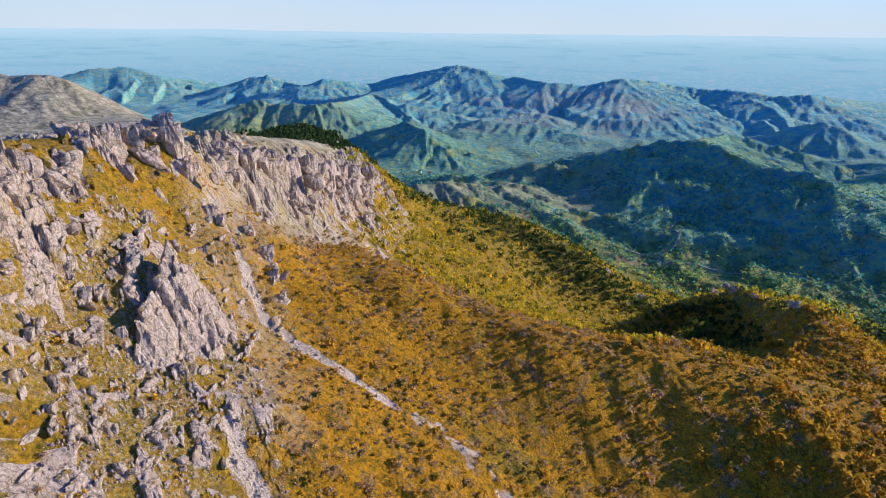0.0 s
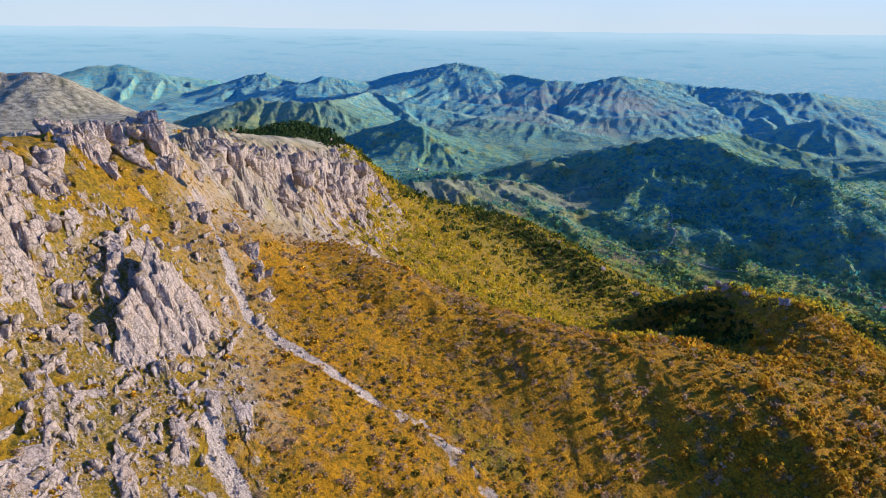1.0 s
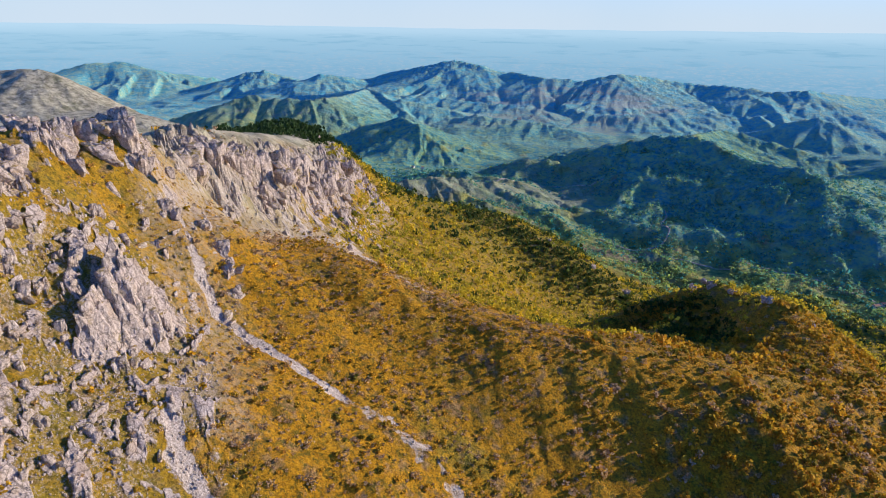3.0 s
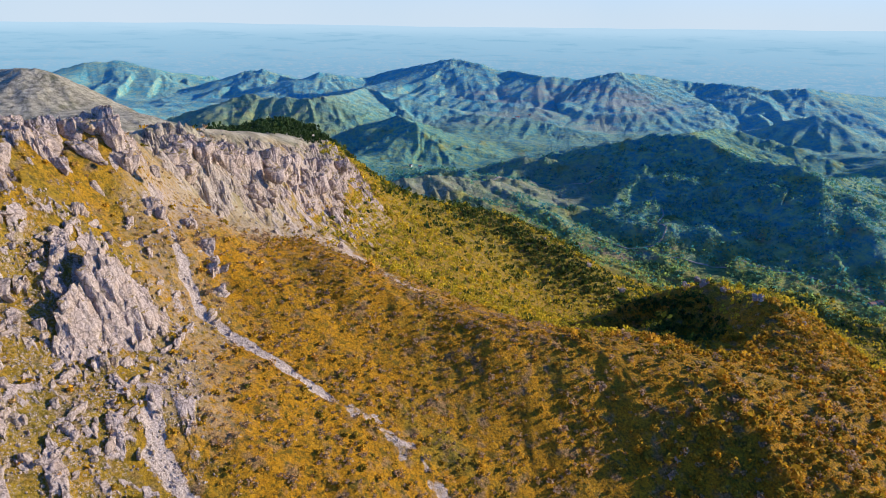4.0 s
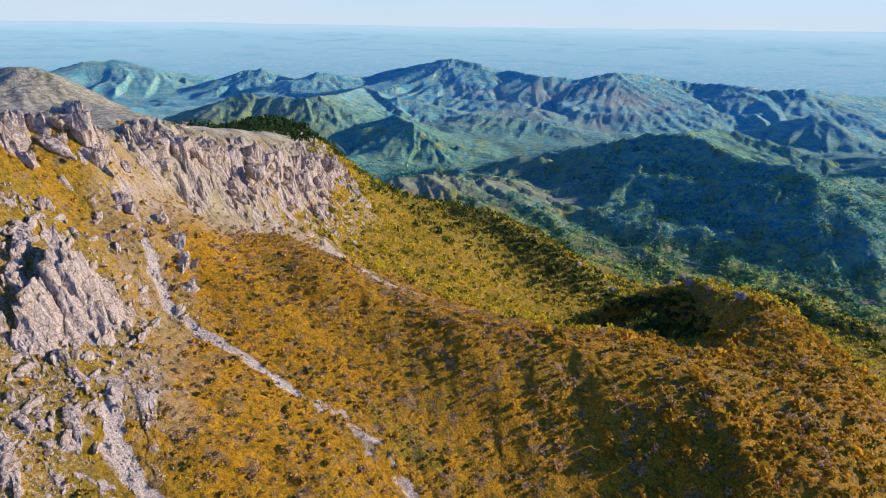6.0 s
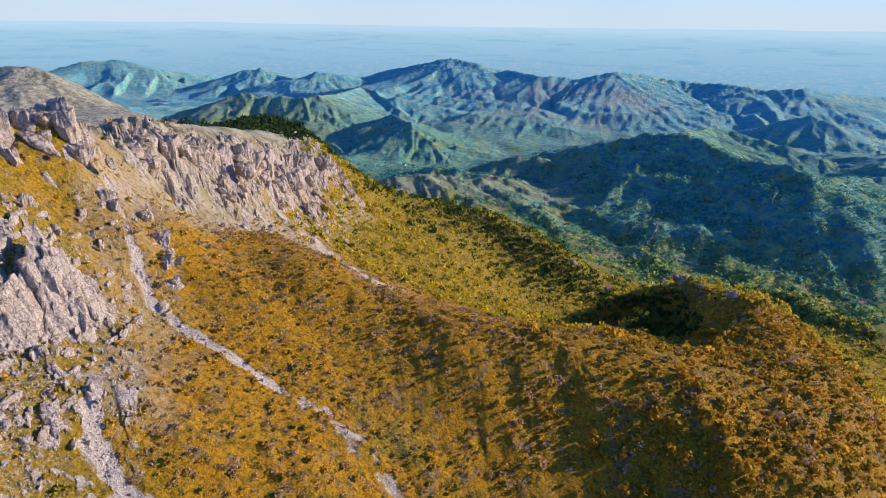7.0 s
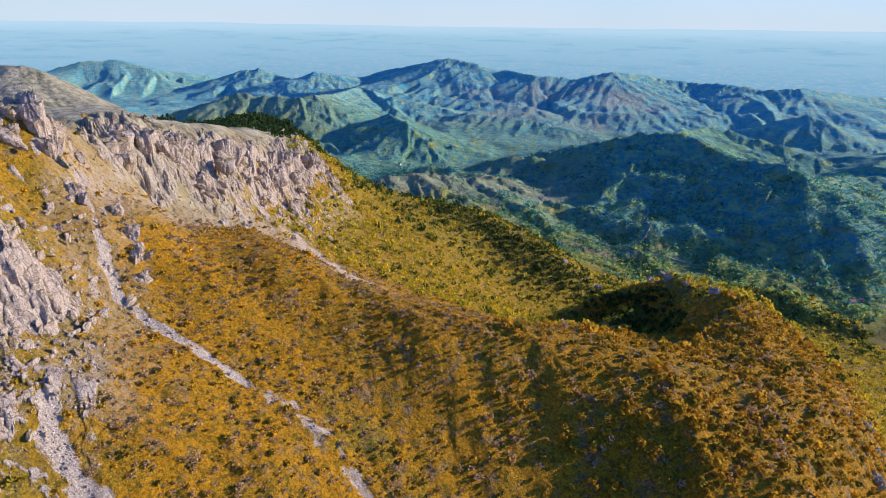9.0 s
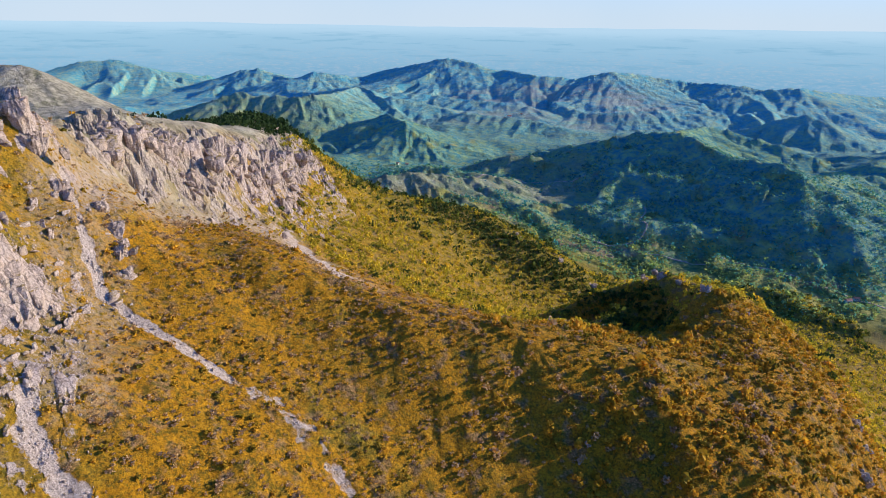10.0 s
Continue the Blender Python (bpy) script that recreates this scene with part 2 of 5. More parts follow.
# sharp crests and spurs of the hills beyond, in metres
RIDGES = {
    "brown_ridge": [(-100, 1060, 115), (-55, 1090, 127), (-8, 1120, 131), (47, 1140, 123), (105, 1160, 111), (165, 1180, 97), (228, 1200, 73), (269, 1190, 60), (290, 1170, 44), (323, 1130, 32), (362, 1060, 21), (375, 1010, 21)],
    "brown_ridge_low": [(294, 1230, 63), (318, 1200, 60), (346, 1180, 60), (375, 1120, 49), (387, 1070, 35), (380, 1020, 28)],
    "brown_ridge_two": [(144, 1400, 91), (192, 1390, 107), (264, 1380, 116), (297, 1370, 104), (334, 1350, 96), (303, 1290, 90)],
    "brown_ridge_three": [(354, 1350, 95), (388, 1330, 98), (423, 1307, 109), (438, 1270, 101), (442, 1240, 91), (402, 1190, 89)],
    "brown_spur": [(3, 1120, 131), (36, 1074, 119), (88, 1046, 105), (127, 1008, 94)],
    "brown_spur_two": [(116, 1160, 112), (162, 1102, 97), (216, 1051, 82), (249, 998, 69)],
    "brown_back": [(-26, 1280, 100), (49, 1270, 111), (110, 1250, 104), (176, 1230, 98)],
    "east_hill": [(1000, 900, 70), (1100, 1000, 110), (1160, 1200, 125), (1060, 1350, 110), (1250, 1500, 120)],
    "middle_ridge": [(-188, 2700, 122), (14, 2700, 112), (210, 2600, 102), (415, 2500, 92)],
    "far_range": [(-1648, 3600, 0), (-1510, 3700, 22), (-1352, 3800, 53), (-1237, 3850, 125), (-1111, 3850, 141), (-977, 3800, 102), (-826, 3600, 96), (-682, 3480, 151), (-557, 3500, 139), (-442, 3600, 108), (-299, 3700, 154), (-108, 3600, 195), (73, 3560, 236), (230, 3450, 211)],
    "far_range_east": [(380, 3350, 186), (526, 3100, 177), (715, 3040, 165), (882, 3050, 204), (1117, 3150, 178), (1305, 3100, 154), (1435, 2950, 160), (1552, 2850, 145), (1679, 2800, 159), (1966, 2950, 122), (2295, 3100, 94)],
    "far_hill": [(-2504, 4000, 106), (-2309, 4000, 158), (-2094, 4050, 169), (-1892, 4000, 128), (-1746, 3900, 74), (-1661, 3900, 33)],
    "green_hills": [(-892, 2000, 106), (-802, 2020, 131), (-739, 2040, 146), (-695, 2060, 167), (-642, 2080, 181), (-609, 2060, 168), (-516, 2040, 172), (-426, 2030, 170), (-394, 2060, 175)],
    "green_spur_west": [(-609, 2060, 168), (-620, 1934, 130), (-672, 1892, 110), (-760, 1904, 89)],
    "green_spur_mid": [(-426, 2030, 170), (-403, 1958, 144), (-379, 1878, 116), (-326, 1794, 82)],
    "green_spur_east": [(-394, 2060, 175), (-337, 1992, 145), (-295, 1908, 113), (-252, 1804, 74)],
    "green_saddle": [(-394, 2060, 175), (-361, 2250, 159), (-345, 2450, 152), (-328, 2650, 149)],
    "pyramid": [(-715, 3000, 82), (-541, 2900, 100), (-403, 2780, 129), (-332, 2720, 148), (-268, 2620, 141), (-187, 2420, 120), (-120, 2280, 98)],
    "pyramid_spur_west": [(-347, 2700, 142), (-377, 2548, 86), (-357, 2442, 47), (-292, 2354, 7)],
    "pyramid_spur": [(-295, 2660, 144), (-265, 2542, 100), (-281, 2425, 57), (-268, 2308, 15)],
    "front_hill": [(-220, 1800, 86), (-168, 1840, 118), (-121, 1860, 143), (-57, 1780, 128), (-35, 1740, 108), (2, 1690, 91), (43, 1620, 61), (63, 1580, 47)],
    "basin_spur_two": [(-155, 2450, 130), (40, 2404, 98), (170, 2278, 69), (243, 2070, 34)],
    "basin_spur_three": [(146, 2250, 98), (269, 2200, 90), (386, 2150, 86), (476, 2080, 71)],
    "dark_crest": [(243, 1480, 94), (319, 1450, 114), (379, 1430, 131), (453, 1410, 152), (525, 1390, 170), (573, 1370, 177), (609, 1330, 176), (632, 1290, 165), (652, 1250, 156), (682, 1210, 150), (713, 1140, 153), (736, 1090, 144), (741, 1045, 120), (750, 1000, 91), (758, 960, 73), (762, 925, 52), (765, 895, 34)],
    "dark_crest_two": [(597, 1380, 174), (765, 1620, 151), (825, 1620, 148), (885, 1580, 132), (942, 1540, 118), (997, 1480, 101), (1040, 1430, 81)],
    "dark_spur_one": [(672, 1215, 151), (676, 1127, 120), (639, 1011, 75), (637, 904, 37), (638, 810, 3)],
    "dark_spur_two": [(596, 1345, 176), (571, 1216, 126), (582, 1132, 94), (605, 1052, 62), (572, 988, 34), (519, 914, 0)],
    "dark_spur_three": [(443, 1410, 150), (469, 1302, 105), (506, 1218, 68), (457, 1149, 34), (430, 1118, 17)],
    "dark_spur_four": [(752, 1000, 86), (724, 915, 54), (669, 861, 25), (653, 815, 8)],
    "bare_knob": [(464, 1030, 63), (436, 1006, 53), (389, 981, 36)],
    "blue_ridge": [(766, 2950, 20), (934, 2880, 45), (1079, 2840, 73), (1218, 2800, 100), (1333, 2770, 130), (1399, 2750, 141), (1429, 2650, 120), (1409, 2500, 100), (1367, 2350, 75)],
    "blue_ridge_back": [(1399, 2750, 141), (1489, 2760, 128), (1605, 2740, 100), (1767, 2700, 74), (2024, 2700, 47)],
    "blue_spurs": [(1047, 2380, 61), (1111, 2400, 82), (1206, 2420, 82), (1286, 2400, 93), (1275, 2260, 65)],
    "blue_spur_two": [(1174, 2400, 83), (1192, 2323, 59), (1183, 2248, 36)],
    "blue_knoll": [(1024, 2000, 53), (1113, 2060, 63), (1203, 2080, 94), (1281, 2070, 126), (1312, 2060, 135), (1347, 2020, 122), (1336, 1940, 86), (1317, 1860, 46), (1295, 1800, 22)],
    "blue_knoll_east": [(1347, 2020, 122), (1441, 2060, 91), (1525, 2080, 45), (1563, 2080, 18)],
    "east_ridge": [(1106, 1540, 54), (1175, 1560, 73), (1238, 1570, 90), (1322, 1570, 113)],
    "east_ridge_low": [(748, 1090, 136), (869, 1180, 124), (942, 1200, 118), (1023, 1210, 112)],
}
# fall of the flanks, and how far apart their spurs stand, where it differs from 0.5 and 130 m
FLANKS = {
    "brown_ridge": (0.42, 55), "brown_ridge_low": (0.5, 45), "brown_ridge_two": (0.55, 50), "brown_ridge_three": (0.55, 45), "brown_spur": (0.4, 45), "brown_spur_two": (0.4, 45), "brown_back": (0.4, 50), "dark_crest": (0.50, 110), "front_hill": (0.5, 80), "dark_crest_two": (0.45, 90), "bare_knob": (0.6, 40),
    "dark_spur_one": (0.55, 70), "dark_spur_two": (0.5, 70), "dark_spur_three": (0.55, 60), "dark_spur_four": (0.55, 60),
    "basin_spur_two": (0.3, 70), "basin_spur_three": (0.3, 60), "middle_ridge": (0.3, 110),
    "pyramid": (0.45, 140), "green_hills": (0.5, 120), "far_range": (0.38, 190), "far_range_east": (0.36, 190), "far_hill": (0.4, 200),
    "blue_ridge": (0.38, 120), "blue_ridge_back": (0.4, 130), "east_hill": (0.4, 120), "east_ridge": (0.4, 90), "east_ridge_low": (0.4, 80),
}


def along(line, step):
    """Points every step metres or so along a line."""
    pts = []
    for a, b in zip(line, line[1:]):
        a, b = np.array(a, float), np.array(b, float)
        n = max(1, int(np.hypot(*(b - a)[:2]) / step))
        pts += [a + (b - a) * k / n for k in range(n)]
    return pts + [np.array(line[-1], float)]


def relief_solver():
    """A smooth surface through the lines (radial functions)."""
    pts = []
    for line in RELIEF.values():
        far = np.hypot(*np.mean(np.array(line)[:, :2], 0) - (30, 0))
        pts += along(line, max(11.0, far * 0.05))
    pts = np.array(pts)
    keep, seen = [], set()
    for k, p in enumerate(pts):
        key = (round(p[0] / 4), round(p[1] / 4))
        if key not in seen:
            seen.add(key)
            keep.append(k)
    pts = pts[keep]
    soft = 2.0 + 0.012 * np.hypot(pts[:, 0] - 30, pts[:, 1])
    d = np.hypot(pts[:, None, 0] - pts[None, :, 0], pts[:, None, 1] - pts[None, :, 1])
    m = np.sqrt(d * d + soft[None, :] ** 2) / 1000
    n = len(pts)
    a = np.zeros((n + 1, n + 1))
    a[:n, :n], a[:n, n], a[n, :n] = m, 1, 1
    w = np.linalg.solve(a, np.append(pts[:, 2], 0))
    return pts, soft, w


NODES, NODE_SOFT, NODE_W = relief_solver()


def solved_height(x, y):
    """The smooth relief and its gradient, straight from the solution."""
    out = np.zeros((3, len(x)), np.float32)
    w = (NODE_W[:-1] / 1000).astype(np.float32)
    nx, ny, soft = (v.astype(np.float32)[None, :] for v in (NODES[:, 0], NODES[:, 1], NODE_SOFT ** 2))
    x, y = x.astype(np.float32), y.astype(np.float32)
    for k in range(0, len(x), 4000):
        dx, dy = x[k:k + 4000, None] - nx, y[k:k + 4000, None] - ny
        d = np.sqrt(dx * dx + dy * dy + soft)
        out[0, k:k + 4000] = d @ w
        np.divide(w[None, :], d, out=d)
        out[1, k:k + 4000] = np.einsum("ij,ij->i", dx, d)
        out[2, k:k + 4000] = np.einsum("ij,ij->i", dy, d)
    out[0] += NODE_W[-1]
    return out


# a lattice of the smooth relief round the path: bearings by growing distances
BEARINGS, STEPS, REACH = 640, 330, (60.0, 4850.0)


def relief_lattice():
    a = np.arange(BEARINGS + 3) * (2 * math.pi / BEARINGS)
    r = REACH[0] * (REACH[1] / REACH[0]) ** ((np.arange(STEPS + 3) - 1) / STEPS)
    aa, rr = np.meshgrid(bearing_of(a), r)
    x, y = 30 + rr * np.sin(aa), rr * np.cos(aa)
    return solved_height(x.ravel(), y.ravel()).reshape(3, *aa.shape)


def bearing_of(u):
    """Lattice angle to bearing from +y: bearings ahead are packed four times closer."""
    u = u - math.pi
    return u - 0.72 * np.sin(u)


def lattice_angle(b):
    u = b.copy()
    for _ in range(12):
        u = u - (u - 0.72 * np.sin(u) - b) / (1.02 - 0.72 * np.cos(u))
    return u + math.pi


def base_height(x, y):
    """The smooth relief and its gradient at arrays x, y."""
    shape, x, y = np.shape(x), np.ravel(x).astype(float), np.ravel(y).astype(float)
    dx = x - 30
    r = np.hypot(dx, y)
    u = lattice_angle(np.arctan2(dx, y)) * (BEARINGS / (2 * math.pi))
    v = np.log(np.clip(r, REACH[0], REACH[1] * 0.999) / REACH[0]) / math.log(REACH[1] / REACH[0]) * STEPS + 1
    iu, iv = np.floor(u).astype(np.int64), np.floor(v).astype(np.int64)
    fu, fv = u - iu, v - iv

    def cubic(f):
        return (-0.5 * f + f * f - 0.5 * f ** 3, 1 - 2.5 * f * f + 1.5 * f ** 3, 0.5 * f + 2 * f * f - 1.5 * f ** 3, -0.5 * f * f + 0.5 * f ** 3)

    cu, cv = cubic(fu), cubic(fv)
    h = 0.0
    for j in range(4):
        jv = np.clip(iv - 1 + j, 0, STEPS + 2)
        for i in range(4):
            h = h + cu[i] * cv[j] * LATTICE[0][jv, (iu - 1 + i) % BEARINGS]
    jv, ju, j2, i2 = iv, iu % BEARINGS, np.clip(iv + 1, 0, STEPS + 2), (iu + 1) % BEARINGS
    slopes = [(LATTICE[k][jv, ju] * (1 - fu) + LATTICE[k][jv, i2] * fu) * (1 - fv) + (LATTICE[k][j2, ju] * (1 - fu) + LATTICE[k][j2, i2] * fu) * fv for k in (1, 2)]
    return h.reshape(shape), slopes[0].reshape(shape), slopes[1].reshape(shape)


LATTICE = relief_lattice()


def ridge_height(x, y):
    """The highest of all ridges at arrays x, y, with flanks that fall away in spurs and gullies, and the fall's direction."""
    best, bgx, bgy = np.full(x.shape, -500.0), np.zeros(x.shape), np.zeros(x.shape)
    for number, (name, line) in enumerate(RIDGES.items()):
        fall, gap = FLANKS.get(name, (0.5, 80))
        pts = np.array(line, float)
        room = (pts[:, 2].max() - 20) / fall * 2.2
        i = np.where((x > pts[:, 0].min() - room) & (x < pts[:, 0].max() + room) & (y > pts[:, 1].min() - room) & (y < pts[:, 1].max() + room))[0]
        if not len(i):
            continue
        px, py = x[i], y[i]
        wx, wy = px + 0.12 * gap * perlin(px / gap * 1.3, py / gap * 1.3, 200), py + 0.12 * gap * perlin(px / gap * 1.3 + 40, py / gap * 1.3, 201)
        near, run, z, dx, dy, start = np.full(px.shape, 1e9), np.zeros(px.shape), np.zeros(px.shape), np.zeros(px.shape), np.zeros(px.shape), 0.0
        for a, b in zip(pts, pts[1:]):
            leg = b - a
            length = math.hypot(leg[0], leg[1])
            s = np.clip(((wx - a[0]) * leg[0] + (wy - a[1]) * leg[1]) / length ** 2, 0, 1)
            ex, ey = wx - a[0] - s * leg[0], wy - a[1] - s * leg[1]
            d = np.hypot(ex, ey)
            zz = a[2] + s * leg[2]
            cost = d * fall - zz
            won = cost < near
            near = np.where(won, cost, near)
            run, z, dx, dy = np.where(won, start + s * length, run), np.where(won, zz, z), np.where(won, ex, dx), np.where(won, ey, dy)
            start += length
        d = np.hypot(dx, dy) + 1e-6
        comb = np.abs(perlin(run / gap + 0.3 * perlin(px / gap, py / gap, 202), d / (4 * gap) + 3.1 * number, 203)) * 2.2
        spurs = 1 - np.minimum(1, comb)
        drop = fall * d * (1.16 - 0.42 * spurs * smooth(0, 0.8 * gap, d)) / (1 + d / 1400)
        top = 3.0 * perlin(run / (0.35 * gap), 0 * run + number, 204)
        h = z - drop + top * smooth(0.5 * gap, 0, d)
        won = h > best[i]
        k = i[won]
        best[k], bgx[k], bgy[k] = h[won], -fall * dx[won] / d[won], -fall * dy[won] / d[won]
    return best, bgx, bgy


def gullies(x, y, gx, gy, cell, seed):
    """Furrows that run down the slope (gx, gy), about -1 to 1, and their own slope."""
    steep = np.hypot(gx, gy) + 1e-6
    sx, sy = -gy / steep, gx / steep
    ix, iy = np.floor(x / cell).astype(np.int64), np.floor(y / cell).astype(np.int64)
    total, wsum, dxs, dys = 0.0, 1e-9, 0.0, 0.0
    for i in (-1, 0, 1):
        for j in (-1, 0, 1):
            h = lattice(ix + i, iy + j, seed)
            px = (ix + i + (h & 255) / 255.0) * cell
            py = (iy + j + (h >> 8) / 255.0) * cell
            dx, dy = (x - px) / cell, (y - py) / cell
            w = np.exp(-2.2 * (dx * dx + dy * dy))
            ph = 2 * math.pi * 1.15 * (dx * sx + dy * sy)
            total = total + w * np.cos(ph)
            dxs = dxs - w * np.sin(ph) * sx
            dys = dys - w * np.sin(ph) * sy
            wsum = wsum + w
    return total / wsum, dxs / wsum, dys / wsum


def eroded(x, y, gx, gy, cell, seed, octaves=3):
    """Branching furrows at falling sizes; in parts of the first cell's size."""
    total, amp = 0.0, 1.0
    steep = smooth(0.02, 0.3, np.hypot(gx, gy))
    for k in range(octaves):
        g, dx, dy = gullies(x, y, gx, gy, cell, seed + k)
        total = total + amp * steep * g
        gx, gy = gx + 0.55 * dx * steep, gy + 0.55 * dy * steep
        cell, amp = cell * 0.48, amp * 0.5
    return total


def distance_to(line, x, y):
    """Distance to a line seen from above."""
    best = np.full(np.shape(x), 1e9)
    for a, b in zip(line, line[1:]):
        ax, ay, bx, by = a[0], a[1], b[0], b[1]
        s = np.clip(((x - ax) * (bx - ax) + (y - ay) * (by - ay)) / ((bx - ax) ** 2 + (by - ay) ** 2 + 1e-9), 0, 1)
        best = np.minimum(best, np.hypot(x - ax - s * (bx - ax), y - ay - s * (by - ay)))
    return best


# ---- surface kinds and fine relief ----
def out_of(x, y):
    return np.hypot(x - 30, y)


def nearby(x0, y0, x1, y1):
    """A mask that is nought outside the box, and is worked out inside it alone."""
    def wrap(mask):
        def boxed(x, y):
            x, y = np.asarray(x, float), np.asarray(y, float)
            ok = (x > x0) & (x < x1) & (y > y0) & (y < y1)
            out = np.zeros(x.shape)
            if ok.any():
                out[ok] = mask(x[ok], y[ok])
            return out
        return boxed
    return wrap


@nearby(-620, -60, 330, 920)
def rock_mask(x, y):
    """Where bare limestone breaks through, 0 to 1."""
    n = fbm(x / 14, y / 14, 5, 4, 0.6)
    main = 1 - smooth(0, 11, distance_to(RELIEF["main_crest"], x, y) + 16 * n)
    cliff = 1 - smooth(6, 24, distance_to([(-112, 285), (-92, 330), (-78, 378), (-66, 423), (-75, 480), (-76, 545)], x, y) + 20 * n)
    knoll = 1 - smooth(4, 18, distance_to(RELIEF["far_knoll"][4:], x, y) + 8 * n)
    rib = 1 - smooth(6, 20, distance_to([(286, 305), (262, 240), (240, 200), (225, 165)], x, y) + 9 * n)
    plateau = (1 - smooth(60, 160, distance_to(RELIEF["plateau"], x, y) + 60 * n)) * smooth(-150, -190, x) * 0.7
    return np.clip(np.maximum.reduce([main, cliff, knoll, rib * 0.3, plateau]), 0, 1)


@nearby(-200, 40, 40, 620)
def rubble_mask(x, y):
    """Broken stones among the grass, on the west slope."""
    n = fbm(x / 18, y / 18, 9, 4, 0.6)
    w = 1 - smooth(10, 42, distance_to([(-120, 90), (-100, 140), (-88, 165), (-80, 140), (-70, 115)], x, y) + 14 * n)
    c = 1 - smooth(6, 30, distance_to([(-72, 300), (-55, 350), (-42, 400), (-40, 450), (-35, 520)], x, y) + 10 * n)
    u = 0.6 * (1 - smooth(4, 26, distance_to([(-92, 232), (-84, 262), (-80, 300)], x, y) + 14 * n))
    v = 0.5 * (1 - smooth(4, 20, distance_to([(-92, 226), (-74, 200), (-62, 180)], x, y) + 14 * n))
    f = 1 - smooth(3, 14, distance_to([(-76, 136), (-66, 132), (-57, 142), (-60, 158)], x, y) + 10 * n)
    return np.clip(np.maximum.reduce([w, c, f, u, v]), 0, 1)


@nearby(-130, 70, 80, 400)
def scree_mask(x, y):
    """Grey stone runs down the gully."""
    n = fbm(x / 7, y / 7, 3, 3)
    run = 1 - smooth(0.9, 3.0, distance_to([(-76, 207), (-63, 190), (-50, 187), (-38, 184), (-18, 180)], x, y) + 2.2 * n)
    tail = 1 - smooth(0.3, 3.4, distance_to([(-18, 180), (2, 174), (23, 160), (32, 152)], x, y) + 8 * n)
    low = 1 - smooth(1.6, 4.2, distance_to([(-59, 140), (-53, 131), (-44, 126), (-33, 120), (-24, 112)], x, y) + 3 * n)
    thin = 1 - smooth(0.2, 1.3, distance_to([(-95, 230), (-84, 219), (-76, 207)], x, y) + 1.5 * n)
    fan = 1 - smooth(3, 13, distance_to([(-40, 352), (-20, 330), (-5, 300), (8, 275)], x, y) + 8 * n)
    return np.clip(np.maximum.reduce([run, tail * 0.6, low * 0.9, fan * 0.62, thin * 0.8]), 0, 1)


def wood_mask(x, y):
    """Closed woodland, 0 to 1."""
    n = fbm(x / 60, y / 60, 21, 4, 0.6)
    far = smooth(980, 1160, out_of(x, y) + 120 * n) * smooth(-500, -200, x)
    return np.clip(far * smooth(-0.45, 0.0, n + 0.25), 0, 1)


def heath_mask(x, y):
    """Stony grey-brown heath: the plateau, the mountain behind it and the low brown ridges."""
    n = fbm(x / 50, y / 50, 27, 4, 0.6)
    west = smooth(-140, -190, x + 20 * n) * smooth(150, 260, y) * (1 - smooth(-60, 60, y - 1330 - 0.45 * np.maximum(-x - 500, 0) + 40 * n))
    brown = (1 - smooth(30, 150, distance_to(RIDGES["brown_ridge"][:8], x, y) + 80 * n)) * 0.8
    brown_two = (1 - smooth(20, 90, distance_to(RIDGES["brown_ridge_two"], x, y) + 60 * n)) * 0.6
    foot = (1 - smooth(10, 40, distance_to([(-20, 1060), (40, 820), (140, 770)], x, y) + 40 * n)) * 0.6
    top = (1 - smooth(20, 70, np.minimum(distance_to(RELIEF["far_knoll"][:5], x, y), distance_to([(-128, 300), (-125, 400), (-122, 500), (-120, 560)], x, y)) + 14 * n)) * 0.95
    return np.clip(np.maximum.reduce([west, brown, brown_two, foot, top]), 0, 1)


def blocks(x, y, cell, seed):
    """Jointed rock: a level for each irregular block, -1 to 1, and how close the nearest joint is, 0 to 1."""
    x, y = x / cell, y / cell
    ix, iy = np.floor(x).astype(np.int64), np.floor(y).astype(np.int64)
    first, second, level = np.full(x.shape, 9.0), np.full(x.shape, 9.0), np.zeros(x.shape)
    for i in (-1, 0, 1):
        for j in (-1, 0, 1):
            h = lattice(ix + i, iy + j, seed)
            dx, dy = ix + i + 0.1 + 0.8 * (h & 255) / 255.0 - x, iy + j + 0.1 + 0.8 * (h >> 8) / 255.0 - y
            d = np.hypot(dx, dy)
            own = ((h * 7919) & 1023) / 511.5 - 1 + 0.6 * dx * (((h >> 3) & 15) / 7.5 - 1) + 0.6 * dy * (((h >> 5) & 15) / 7.5 - 1)
            second = np.where(d < first, first, np.minimum(second, d))
            level = np.where(d < first, own, level)
            first = np.minimum(first, d)
    return level, 1 - smooth(0, 0.22, second - first)


def rock_relief(x, y):
    """Limestone in blocks of several sizes, split by joints that run down to the east."""
    wx, wy = x + 1.6 * fbm(x / 6, y / 6, 62, 3), y + 1.6 * fbm(x / 6 + 9, y / 6, 63, 3)
    total = 0.0
    for cell, high, crack, seed in ((11.0, 3.4, 2.2, 71), (5.2, 2.1, 1.3, 72), (2.4, 0.9, 0.5, 73)):
        level, joint = blocks(wx * 0.62, wy, cell, seed)
        total = total + high * level - crack * joint
    return total


